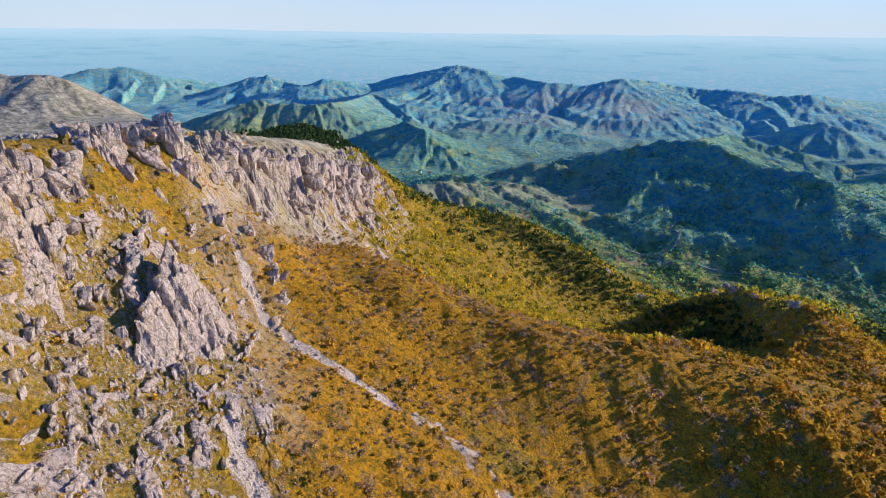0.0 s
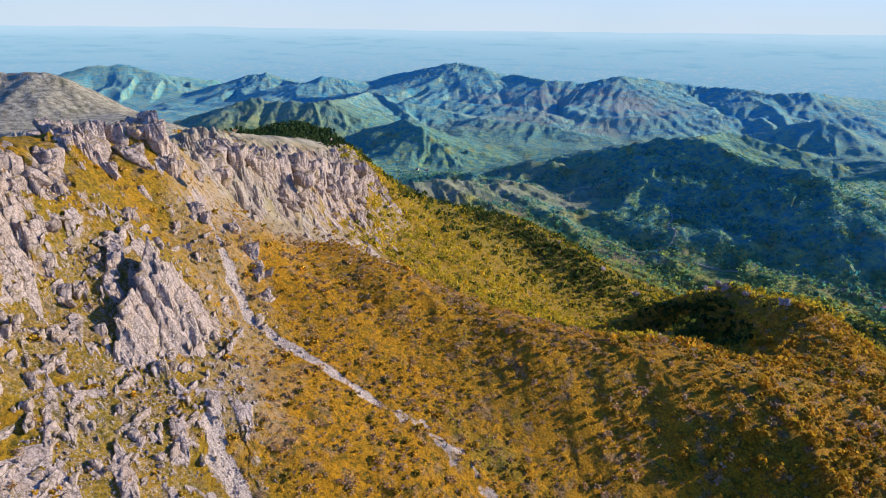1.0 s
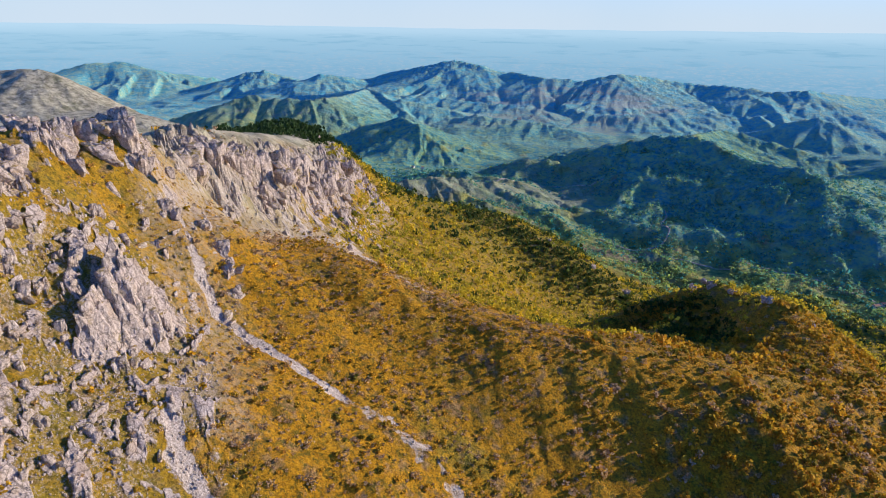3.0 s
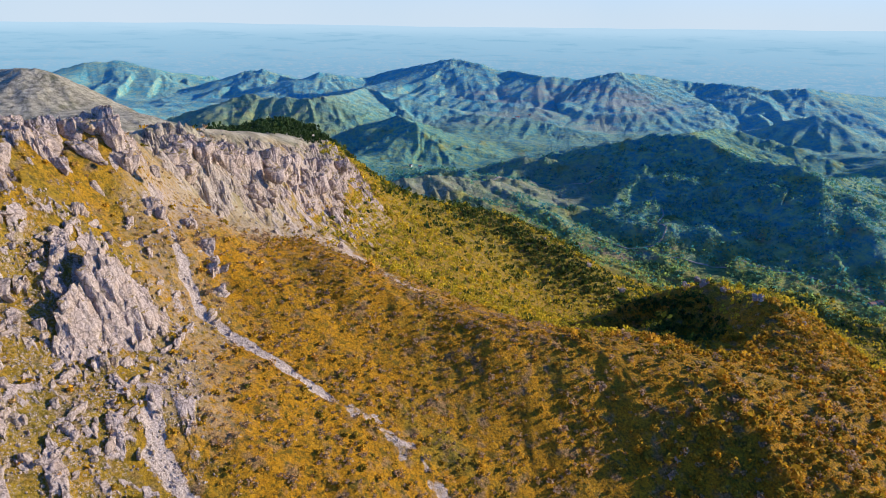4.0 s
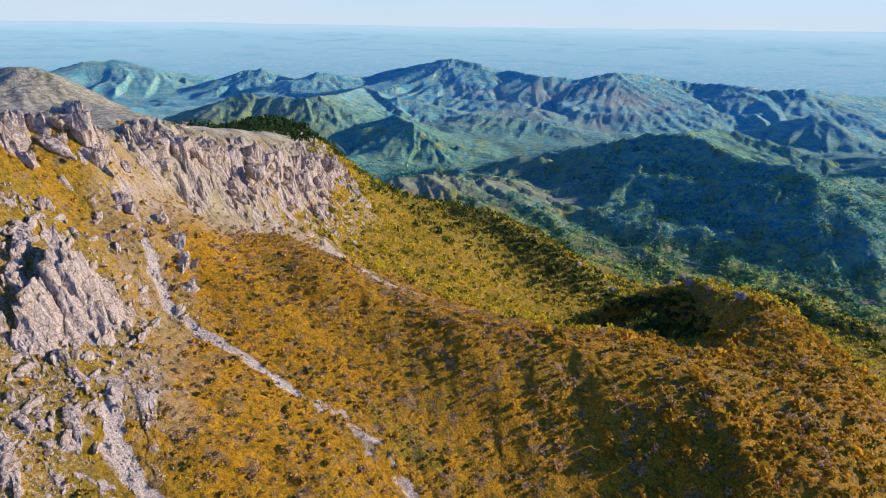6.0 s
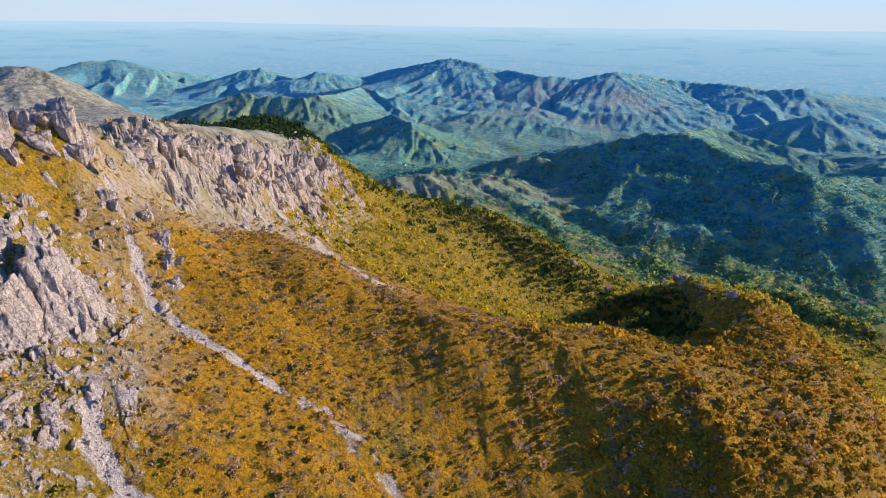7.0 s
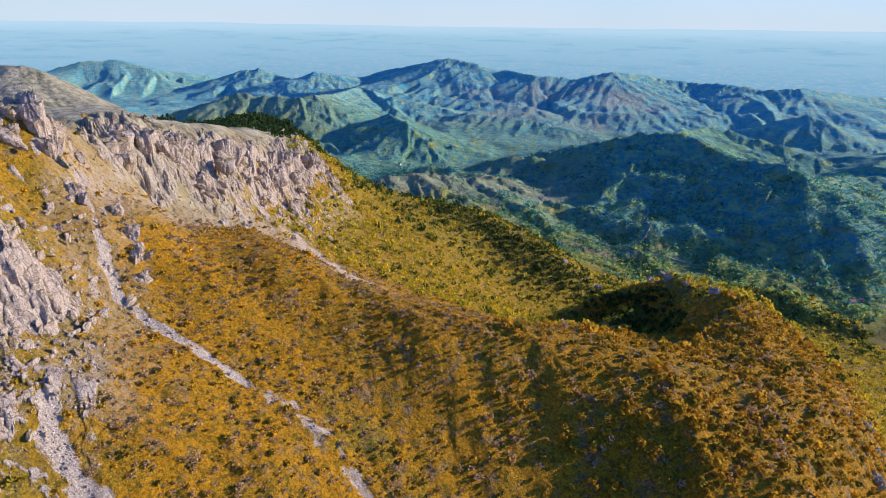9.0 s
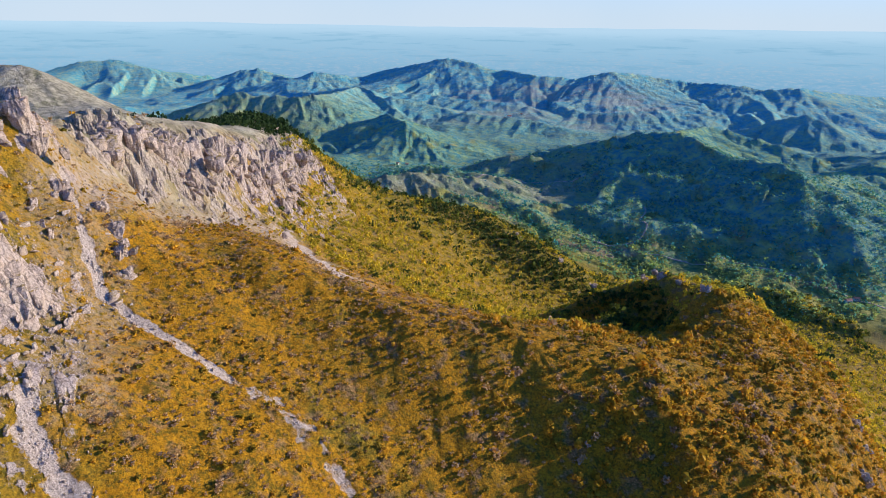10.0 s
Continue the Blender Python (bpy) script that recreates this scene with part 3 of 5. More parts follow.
def stone_mask(x, y):
    """Outcrops and single stones that stand out of the grass, in strings that run down the slope."""
    wx, wy = x + 2.0 * fbm(x / 7, y / 7, 66, 3), y + 2.0 * fbm(x / 7 + 5, y / 7, 67, 3)
    big = blocks(wx * 0.9 + wy * 0.25, wy * 0.55, 4.6, 75)[0] + 0.9 * fbm((x + 0.4 * y) / 9, y / 30, 68, 3)
    small = blocks(wx, wy, 1.9, 76)[0] + 0.5 * fbm(x / 8, y / 8, 69, 3)
    return rubble_mask(x, y) * np.maximum(smooth(0.62, 0.9, big), 0.7 * smooth(0.66, 0.88, small))


def height(x, y):
    shape, x, y = np.shape(x), np.ravel(np.asarray(x, float)), np.ravel(np.asarray(y, float))
    h, gx, gy = base_height(x, y)
    r = out_of(x, y)
    far = np.where(r > 620)[0]
    if len(far):
        fx, fy, fr = x[far], y[far], r[far]
        ridge, rgx, rgy = ridge_height(fx, fy)
        rough = smooth(1250, 1700, fr)
        b = h[far] - rough * 22 + rough * 15 * (ridged(fx / 420, fy / 420, 40, 3, 0.5) - 0.45) * (1 - 0.6 * smooth(3300, 4200, fr))
        up = smooth(-14, 14, ridge - b)
        b = np.maximum(ridge, b) + 3.5 * np.exp(-((ridge - b) / 9) ** 2)
        sx, sy = gx[far] * (1 - up) + rgx * up, gy[far] * (1 - up) + rgy * up
        hills = smooth(620, 900, fr) * (1 - smooth(4300, 4700, fr)) * smooth(5, 60, b)
        b = b + hills * (3.2 * eroded(fx, fy, sx, sy, 70.0, 40, 2) + 1.5 * eroded(fx, fy, sx, sy, 24.0, 45, 2) * (1 - smooth(900, 1300, fr)) + 3 * fbm(fx / 90, fy / 90, 43, 3))
        h[far] = b
    near = np.where(r < 1200)[0]
    if len(near):
        nx, ny, nr = x[near], y[near], r[near]
        sx, sy = gx[near], gy[near]
        close = 1 - smooth(520, 760, nr)
        add = close * (0.75 * eroded(nx, ny, sx, sy, 24.0, 48, 2) + 0.9 * eroded(nx, ny, sx, sy, 47.0, 58, 1) + 1.2 * fbm(nx / 34, ny / 34, 50, 4) + 0.3 * fbm(nx / 5, ny / 5, 52, 3))
        rock = rock_mask(nx, ny) * (1 - smooth(900, 1150, nr))
        rub = rubble_mask(nx, ny) * (1 - rock)
        k = np.where((rock > 0.02) | (rub > 0.05))[0]
        if len(k):
            kx, ky = nx[k], ny[k]
            stone = rock_relief(kx, ky)
            ribs = eroded(kx, ky, sx[k], sy[k], 15.0, 61, 2)
            add[k] += rock[k] * (stone + 2.6 * ribs + 0.5 * fbm(kx / 1.7, ky / 1.7, 64, 2)) + stone_mask(kx, ky) * (1 - rock[k]) * (0.9 + 0.4 * np.maximum(stone, -0.5))
        h[near] += add - scree_mask(nx, ny) * 0.7
    return h.reshape(shape)


def mesh_from(name, verts, faces, smooth_shading=True):
    me = bpy.data.meshes.new(name)
    verts, faces = np.asarray(verts, np.float32), np.asarray(faces, np.int32)
    k = faces.shape[1]
    me.vertices.add(len(verts))
    me.vertices.foreach_set("co", verts.ravel())
    me.loops.add(faces.size)
    me.loops.foreach_set("vertex_index", faces.ravel())
    me.polygons.add(len(faces))
    me.polygons.foreach_set("loop_start", np.arange(0, faces.size, k, dtype=np.int32))
    me.polygons.foreach_set("use_smooth", np.full(len(faces), smooth_shading))
    me.update(calc_edges=True)
    return me


def grid_faces(rows, cols, wrap=False):
    i = np.arange(rows - 1)[:, None] * cols
    j = np.arange(cols if wrap else cols - 1)[None, :]
    a, b = i + j, i + (j + 1) % cols
    return np.stack([a, b, b + cols, a + cols], -1).reshape(-1, 4)


# ---- materials ----
class Nodes:
    """Short hand for a node material."""

    def __init__(self, name, rough=0.9, spec=0.2):
        self.mat = bpy.data.materials.new(name)
        self.mat.use_nodes = True
        self.tree = self.mat.node_tree
        self.bsdf = self.tree.nodes["Principled BSDF"]
        self.bsdf.inputs["Roughness"].default_value = rough
        self.bsdf.inputs["Specular IOR Level"].default_value = spec
        self.where = self.add("ShaderNodeNewGeometry").outputs["Position"]

    def add(self, kind):
        return self.tree.nodes.new(kind)

    def put(self, socket, value):
        if hasattr(value, "links"):
            self.tree.links.new(value, socket)
        else:
            socket.default_value = (*value, 1) if isinstance(value, tuple) and len(value) == 3 and len(socket.default_value) == 4 else value

    def noise(self, size, detail=4, rough=0.6, vector=None, stretch=None):
        n = self.add("ShaderNodeTexNoise")
        v = vector or self.where
        if stretch:
            m = self.add("ShaderNodeVectorMath")
            m.operation = "MULTIPLY"
            self.put(m.inputs[0], v)
            m.inputs[1].default_value = stretch
            v = m.outputs[0]
        self.put(n.inputs["Vector"], v)
        self.put(n.inputs["Scale"], 1 / size)
        self.put(n.inputs["Detail"], detail)
        self.put(n.inputs["Roughness"], rough)
        return n.outputs["Fac"]

    def attr(self, name):
        n = self.add("ShaderNodeAttribute")
        n.attribute_name = name
        return n.outputs["Fac"]

    def ramp(self, fac, low, high, a=0.0, b=1.0):
        n = self.add("ShaderNodeMapRange")
        n.clamp = True
        n.interpolation_type = "SMOOTHSTEP"
        for k, v in enumerate((fac, low, high, a, b)):
            self.put(n.inputs[k], v)
        return n.outputs[0]

    def maths(self, op, a, b=0.5):
        n = self.add("ShaderNodeMath")
        n.operation = op
        self.put(n.inputs[0], a)
        self.put(n.inputs[1], b)
        return n.outputs[0]

    def mix(self, fac, a, b, blend="MIX"):
        n = self.add("ShaderNodeMix")
        n.data_type, n.blend_type = "RGBA", blend
        self.put(n.inputs[0], fac)
        self.put(n.inputs[6], a)
        self.put(n.inputs[7], b)
        return n.outputs[2]

    def done(self, colour, bump=None, depth=0.3, strength=0.6):
        self.put(self.bsdf.inputs["Base Color"], colour)
        if bump is not None:
            n = self.add("ShaderNodeBump")
            self.put(n.inputs["Height"], bump)
            n.inputs["Distance"].default_value, n.inputs["Strength"].default_value = depth, strength
            self.put(self.bsdf.inputs["Normal"], n.outputs[0])
        return self.mat


def limestone(m, light, dark, warm):
    """Pale weathered limestone, split by joints of two sizes."""
    grain = m.noise(0.7, 6, 0.75, stretch=(1, 1, 0.7))
    c = m.mix(m.ramp(grain, 0.30, 0.60), dark, light)
    c = m.mix(m.ramp(m.noise(5, 4, 0.65), 0.50, 0.68, 0, 0.6), c, warm)
    c = m.mix(m.ramp(m.noise(2.2, 6, 0.8, stretch=(1, 1, 0.5)), 0.34, 0.44, 0.6, 0), c, tuple(0.55 * v for v in dark))
    lichen = m.maths("MULTIPLY", m.ramp(m.noise(8, 4, 0.65), 0.54, 0.66), m.ramp(m.noise(1.4, 5, 0.75), 0.46, 0.56, 0, 0.8))
    c = m.mix(lichen, c, (0.27, 0.19, 0.03))
    for size, deep in ((3.4, 0.55), (1.2, 0.4)):
        joint = m.add("ShaderNodeTexVoronoi")
        joint.feature = "DISTANCE_TO_EDGE"
        warped = m.add("ShaderNodeVectorMath")
        warped.operation = "MULTIPLY_ADD"
        bend = m.add("ShaderNodeTexNoise")
        m.put(bend.inputs["Vector"], m.where)
        m.put(bend.inputs["Scale"], 1.2 / size)
        m.put(bend.inputs["Detail"], 4)
        m.put(warped.inputs[0], bend.outputs["Color"])
        warped.inputs[1].default_value = (size, size, size)
        m.put(warped.inputs[2], m.where)
        m.put(joint.inputs["Vector"], warped.outputs[0])
        m.put(joint.inputs["Scale"], 1 / size)
        c = m.mix(m.ramp(joint.outputs["Distance"], 0.015, 0.06, deep, 0), c, tuple(0.3 * v for v in dark))
    return c


def ledges(m, low, high):
    """Flat enough and sheltered enough for grass to hold, 0 to 1."""
    geo = m.add("ShaderNodeNewGeometry")
    sep = m.add("ShaderNodeSeparateXYZ")
    m.put(sep.inputs[0], geo.outputs["Normal"])
    return m.maths("MULTIPLY", m.ramp(sep.outputs["Z"], low, high), m.ramp(m.noise(2.6, 4, 0.65), 0.40, 0.56))


def ground_material():
    m = Nodes("mountain_ground", 0.95, 0.1)
    patch, fine, mid = m.noise(38, 5, 0.65), m.noise(1.1, 3, 0.7), m.noise(7, 4, 0.6)
    straw = m.mix(m.ramp(fine, 0.3, 0.7), (0.30, 0.128, 0.008), (0.54, 0.255, 0.010))
    green = m.mix(m.ramp(fine, 0.3, 0.7), (0.14, 0.115, 0.018), (0.29, 0.22, 0.024))
    olive = m.maths("MAXIMUM", m.attr("olive"), m.ramp(patch, 0.52, 0.70, 0, 0.8))
    grass = m.mix(olive, straw, green)
    grass = m.mix(m.ramp(mid, 0.52, 0.66, 0, 0.6), grass, m.mix(m.ramp(fine, 0.4, 0.6), (0.13, 0.085, 0.055), (0.27, 0.185, 0.125)))
    grass = m.mix(m.ramp(m.noise(3.0, 5, 0.75), 0.51, 0.61, 0, 0.75), grass, (0.085, 0.075, 0.010))
    grass = m.mix(m.ramp(m.noise(0.9, 4, 0.75), 0.52, 0.60, 0, 0.75), grass, (0.075, 0.062, 0.012))
    grass = m.mix(m.maths("MULTIPLY", m.attr("tan"), m.ramp(m.noise(2.0, 5, 0.7), 0.38, 0.56)), grass, (0.42, 0.305, 0.19))
    rock = limestone(m, (0.56, 0.44, 0.355), (0.26, 0.19, 0.145), (0.44, 0.305, 0.20))
    rock_fac = m.ramp(m.maths("ADD", m.attr("rock"), m.maths("MULTIPLY", m.noise(3.2, 5, 0.7), 0.9)), 0.80, 0.95)
    rock_fac = m.maths("MULTIPLY", rock_fac, m.maths("SUBTRACT", 1.0, ledges(m, 0.50, 0.74)))
    ground = m.mix(rock_fac, grass, rock)
    rub = m.maths("MULTIPLY", m.ramp(m.maths("ADD", m.attr("rubble"), m.maths("MULTIPLY", m.noise(2.2, 5, 0.7), 1.0)), 1.38, 1.60), 1.0)
    broken = m.ramp(m.maths("ADD", m.attr("stone"), m.maths("MULTIPLY", m.maths("SUBTRACT", m.noise(1.0, 5, 0.75), 0.5), 1.2)), 0.30, 0.55)
    ground = m.mix(m.maths("MAXIMUM", broken, m.maths("MULTIPLY", rub, m.ramp(m.noise(0.7, 4, 0.7), 0.48, 0.56, 0, 0.8))), ground, rock)
    scree = m.mix(m.ramp(m.noise(0.6, 5, 0.8), 0.35, 0.65), (0.29, 0.22, 0.165), (0.62, 0.495, 0.39))
    loose = m.maths("ADD", m.attr("scree"), m.maths("MULTIPLY", m.maths("SUBTRACT", m.noise(2.6, 5, 0.75), 0.5), 1.3))
    ground = m.mix(m.ramp(loose, 0.38, 0.72), ground, scree)
    heath = m.mix(m.ramp(m.noise(14, 6, 0.7), 0.36, 0.64), (0.22, 0.19, 0.115), (0.50, 0.425, 0.275))
    heath = m.mix(m.ramp(m.noise(70, 3), 0.52, 0.68, 0, 0.6), heath, (0.15, 0.15, 0.06))
    ground = m.mix(m.maths("MULTIPLY", m.attr("heath"), m.maths("SUBTRACT", 1.0, m.maths("MULTIPLY", rock_fac, 0.6))), ground, heath)
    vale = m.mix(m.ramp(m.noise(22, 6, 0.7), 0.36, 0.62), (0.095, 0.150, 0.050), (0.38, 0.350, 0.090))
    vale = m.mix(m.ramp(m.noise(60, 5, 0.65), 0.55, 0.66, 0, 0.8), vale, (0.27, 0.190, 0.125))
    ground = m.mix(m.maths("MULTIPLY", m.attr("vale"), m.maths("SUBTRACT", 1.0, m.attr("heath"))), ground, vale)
    # woodland colour with the teal of hazy air painted in
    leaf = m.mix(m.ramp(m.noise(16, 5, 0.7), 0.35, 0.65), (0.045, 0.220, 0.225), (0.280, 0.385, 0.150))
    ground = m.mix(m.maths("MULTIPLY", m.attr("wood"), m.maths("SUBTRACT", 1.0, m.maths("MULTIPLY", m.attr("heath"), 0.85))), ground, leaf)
    # haze over the far hills painted as a blue base colour
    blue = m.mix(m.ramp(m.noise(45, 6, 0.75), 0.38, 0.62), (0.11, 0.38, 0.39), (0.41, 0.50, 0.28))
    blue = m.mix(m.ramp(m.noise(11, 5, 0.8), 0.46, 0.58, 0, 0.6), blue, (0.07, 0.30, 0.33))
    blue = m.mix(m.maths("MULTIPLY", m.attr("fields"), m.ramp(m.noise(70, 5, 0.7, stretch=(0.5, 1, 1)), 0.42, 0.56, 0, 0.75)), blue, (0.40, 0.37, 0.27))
    ground = m.mix(m.attr("far_haze"), ground, blue)
    far_trees = m.maths("MULTIPLY", m.noise(13, 5, 0.75), m.maths("MULTIPLY", m.attr("vale"), 9.0))
    return m.done(ground, m.maths("ADD", m.maths("MULTIPLY", m.noise(2.4, 8, 0.75), 1.6), far_trees), 1.0, 0.8)


# ---- ground: one sheet from under the camera to the horizon ----
def build_ground():
    cx, cy = 30.0, 0.0
    ang = np.concatenate([np.radians(np.linspace(90 + 46, 90 - 46, 840)), np.radians(np.linspace(44, -224, 90))[1:-1]])
    rad = np.concatenate([np.linspace(0.02, 80, 9), 80 * (120 / 80) ** (np.arange(1, 21) / 20), 120 * (560 / 120) ** (np.arange(1, 501) / 500), 560 * (4780 / 560) ** (np.arange(1, 301) / 300)])
    a, r = np.meshgrid(ang, rad)
    x, y = cx + r * np.cos(a), cy + r * np.sin(a)
    z = height(x, y)
    me = mesh_from("ground", np.stack([x, y, z], -1).reshape(-1, 3), grid_faces(len(rad), len(ang), True)[:, ::-1])
    xf, yf = x.ravel(), y.ravel()
    kinds = {"rock": rock_mask(xf, yf), "rubble": rubble_mask(xf, yf), "scree": scree_mask(xf, yf), "stone": nearby(-200, 40, 40, 620)(stone_mask)(xf, yf), "wood": wood_mask(xf, yf), "heath": heath_mask(xf, yf),
             "olive": np.clip(np.maximum((0.5 * smooth(300, 400, yf) + 0.35 * smooth(520, 680, yf)) * smooth(-80, -40, xf), np.maximum(0.6 * rubble_mask(xf, yf), 0.4 * smooth(-60, -92, xf) * (1 - smooth(225, 260, yf)))) + 0.3 * fbm(xf / 15, yf / 15, 92), 0, 1),
             "tan": 0.5 * (1 - smooth(5, 17, distance_to([(-92, 228), (-74, 198), (-60, 176), (-50, 150)], xf, yf) + 9 * fbm(xf / 9, yf / 9, 94))) + 0.9 * (1 - smooth(6, 34, distance_to([(-84, 246), (-76, 275), (-62, 315), (-45, 335), (-18, 310), (8, 278)], xf, yf) + 12 * fbm(xf / 12, yf / 12, 95))),
             "fields": (1 - smooth(60, 230, np.minimum(distance_to(RELIEF["basin"], xf, yf), distance_to(RELIEF["basin_far"], xf, yf)) + 120 * fbm(xf / 120, yf / 120, 93))),
             "vale": smooth(840, 1000, out_of(xf, yf) + 40 * fbm(xf / 40, yf / 40, 91)),
             # how much painted haze colour, by distance: none at 1600 m, full at 2800 m
             "far_haze": smooth(1600, 2800, out_of(xf, yf) + 160 * fbm(xf / 200, yf / 200, 90))}
    facets = grid_faces(len(rad), len(ang), True)
    bare = np.maximum(kinds["rock"], kinds["stone"])[facets].mean(1) > 0.3
    me.polygons.foreach_set("use_smooth", ~bare)
    for name, values in kinds.items():
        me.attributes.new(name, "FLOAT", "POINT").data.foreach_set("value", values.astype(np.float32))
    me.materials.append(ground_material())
    ob = new("ground", me)
    return tagged(ob, "golden dry grass mountainside with pale limestone and wooded hills beyond", "ground", kind="structure")


ground = build_ground()


# ---- a glowing wall painted as the hazy plain and the horizon behind everything ----
LEVELS = [19, 18, 10, 14, 6, 0, 0]      # how far the horizon stands above 392 m


def build_backdrop():
    a = np.radians(np.linspace(0, 360, 181))[:-1]
    zs = np.linspace(-120, 392, 24)
    aa, zz = np.meshgrid(a, zs)
    rad = 4820 + 0 * zz
    x, y = 30 + rad * np.cos(aa), rad * np.sin(aa)
    rise = 9 * fbm(aa * 9, aa * 0 + 3, 8, 4) + np.interp(np.degrees(aa), [50, 70, 90, 110, 125, 180, 360], LEVELS)
    z = zz + np.where(zz > 250, (zz - 250) / 142 * rise, 0)
    me = mesh_from("backdrop", np.stack([x, y, z], -1).reshape(-1, 3), grid_faces(len(zs), len(a), True))
    m = Nodes("glowing_haze_plain", 1.0, 0.0)
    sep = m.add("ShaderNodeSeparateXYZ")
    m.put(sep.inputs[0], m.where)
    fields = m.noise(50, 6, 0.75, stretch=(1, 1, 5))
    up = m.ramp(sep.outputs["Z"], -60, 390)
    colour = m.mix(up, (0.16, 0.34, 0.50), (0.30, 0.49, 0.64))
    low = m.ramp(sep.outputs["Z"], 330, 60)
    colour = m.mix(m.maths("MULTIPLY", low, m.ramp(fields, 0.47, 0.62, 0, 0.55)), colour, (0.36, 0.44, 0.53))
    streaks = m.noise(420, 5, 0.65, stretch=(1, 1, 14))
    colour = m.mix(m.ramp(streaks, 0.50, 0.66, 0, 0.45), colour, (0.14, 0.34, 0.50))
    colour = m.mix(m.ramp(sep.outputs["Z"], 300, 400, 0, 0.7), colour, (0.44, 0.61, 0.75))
    # haze gradient painted as emission: the wall shines by itself
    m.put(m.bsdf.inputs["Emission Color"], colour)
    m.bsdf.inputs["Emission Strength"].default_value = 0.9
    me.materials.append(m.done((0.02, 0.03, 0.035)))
    return tagged(new("backdrop", me), "glowing backdrop painted as a hazy blue plain with a pale flat horizon", "plain", kind="structure")


backdrop = build_backdrop()


# ---- rocks ----
def rock_material(name, light, dark, warm):
    m = Nodes(name, 0.92, 0.15)
    info = m.add("ShaderNodeObjectInfo")
    c = limestone(m, light, dark, warm)
    c = m.mix(m.maths("MULTIPLY", info.outputs["Random"], 0.25), c, warm)
    moss = m.mix(m.ramp(m.noise(0.9, 3, 0.7), 0.35, 0.65), (0.17, 0.115, 0.02), (0.38, 0.24, 0.03))
    c = m.mix(m.maths("MULTIPLY", ledges(m, 0.70, 0.90), 0.8), c, moss)
    return m.done(c, m.noise(1.3, 8, 0.75, stretch=(1, 1, 0.7)), 0.9, 0.9)


LIMESTONE = rock_material("limestone", (0.57, 0.45, 0.365), (0.26, 0.195, 0.15), (0.45, 0.315, 0.21))


def fin(rng, wide, deep, tall, lean=(0, 0), cols=22, rows=14, cuts=15):
    """An angular block of rock cut by steep planes, as vertices and triangles; its middle stands a little above z = 0."""
    u = np.linspace(0, 2 * math.pi, cols, endpoint=False)
    v = np.linspace(-0.5 * math.pi, 0.5 * math.pi, rows + 2)[1:-1]
    uu, vv = np.meshgrid(u, v)
    d = np.stack([np.cos(vv) * np.cos(uu), np.cos(vv) * np.sin(uu), np.sin(vv)], -1)
    n = rng.normal(0, 1, (cuts, 3)) * (1, 1, 0.28)
    n = np.vstack([n, [[0.25, -0.2, 1.0], [-0.3, 0.1, 0.9], [0.78, -0.38, 0.42]]])
    n /= np.linalg.norm(n, axis=1)[:, None]
    far = np.concatenate([rng.uniform(0.62, 1.0, cuts), rng.uniform(0.52, 0.85, 3)])
    r = np.min(np.where(d @ n.T > 0.05, far / np.maximum(d @ n.T, 0.05), 9.0), axis=-1)
    s = rng.uniform(0, 500)
    r = np.minimum(r, 1.5) * (1 + 0.14 * fbm(uu * 1.9 + s, vv * 1.4 + s, 11, 4, 0.6) + 0.05 * fbm(uu * 6 + s, vv * 5, 13, 2) - 0.10 * ridged(uu * 1.2 + s, vv * 0.4 - s, 7, 2, 0.5))
    p = d * r[..., None] * (wide, deep, 0.62 * tall)
    p[..., 2] += 0.25 * tall
    up = p[..., 2] / tall
    p[..., 0] += lean[0] * up
    p[..., 1] += lean[1] * up
    verts = p.reshape(-1, 3)
    quads = grid_faces(rows, cols, True)
    tris = np.concatenate([quads[:, [0, 1, 2]], quads[:, [0, 2, 3]]])
    cap = verts[-cols:].mean(0)
    last = (rows - 1) * cols
    ring = np.arange(cols)
    lid = np.stack([last + ring, last + (ring + 1) % cols, np.full(cols, len(verts))], -1)
    return np.vstack([verts, cap]), np.concatenate([tris, lid])


def joined(pieces):
    vs, fs, n = [], [], 0
    for v, f in pieces:
        vs.append(v)
        fs.append(f + n)
        n += len(v)
    return np.concatenate(vs), np.concatenate(fs)


def build_crag(name, seed, wide, tall, count, cols=22, rows=14):
    """A cluster of blocks and blades round the tallest one, each a part."""
    rng = np.random.default_rng(seed)
    root = None
    for k in range(count):
        off = rng.normal(0, 0.42, 2) * wide * (0 if k == 0 else 1)
        size = (1.0 if k == 0 else rng.uniform(0.35, 0.85)) * math.exp(-0.5 * np.hypot(*off) / wide)
        w = wide * rng.uniform(0.42, 0.70) * (0.45 + 0.55 * size)
        v, f = fin(rng, w, w * rng.uniform(0.5, 0.95), 0.85 * tall * size, rng.normal(0, 0.09, 2) * tall, cols, rows)
        a = rng.uniform(-0.6, 0.6)
        c, s = math.cos(a), math.sin(a)
        v[:, :2] = v[:, :2] @ np.array([[c, s], [-s, c]]) + off
        v[:, 2] -= 0.2 * tall * size + 0.6 * (off[0] * 0.5 - off[1] * 0.4)
        me = mesh_from(name, v, f, False)
        me.materials.append(LIMESTONE)
        ob = new(name if k == 0 else "blade", me)
        if root is None:
            root = ob
        else:
            ob.parent = root
    return root


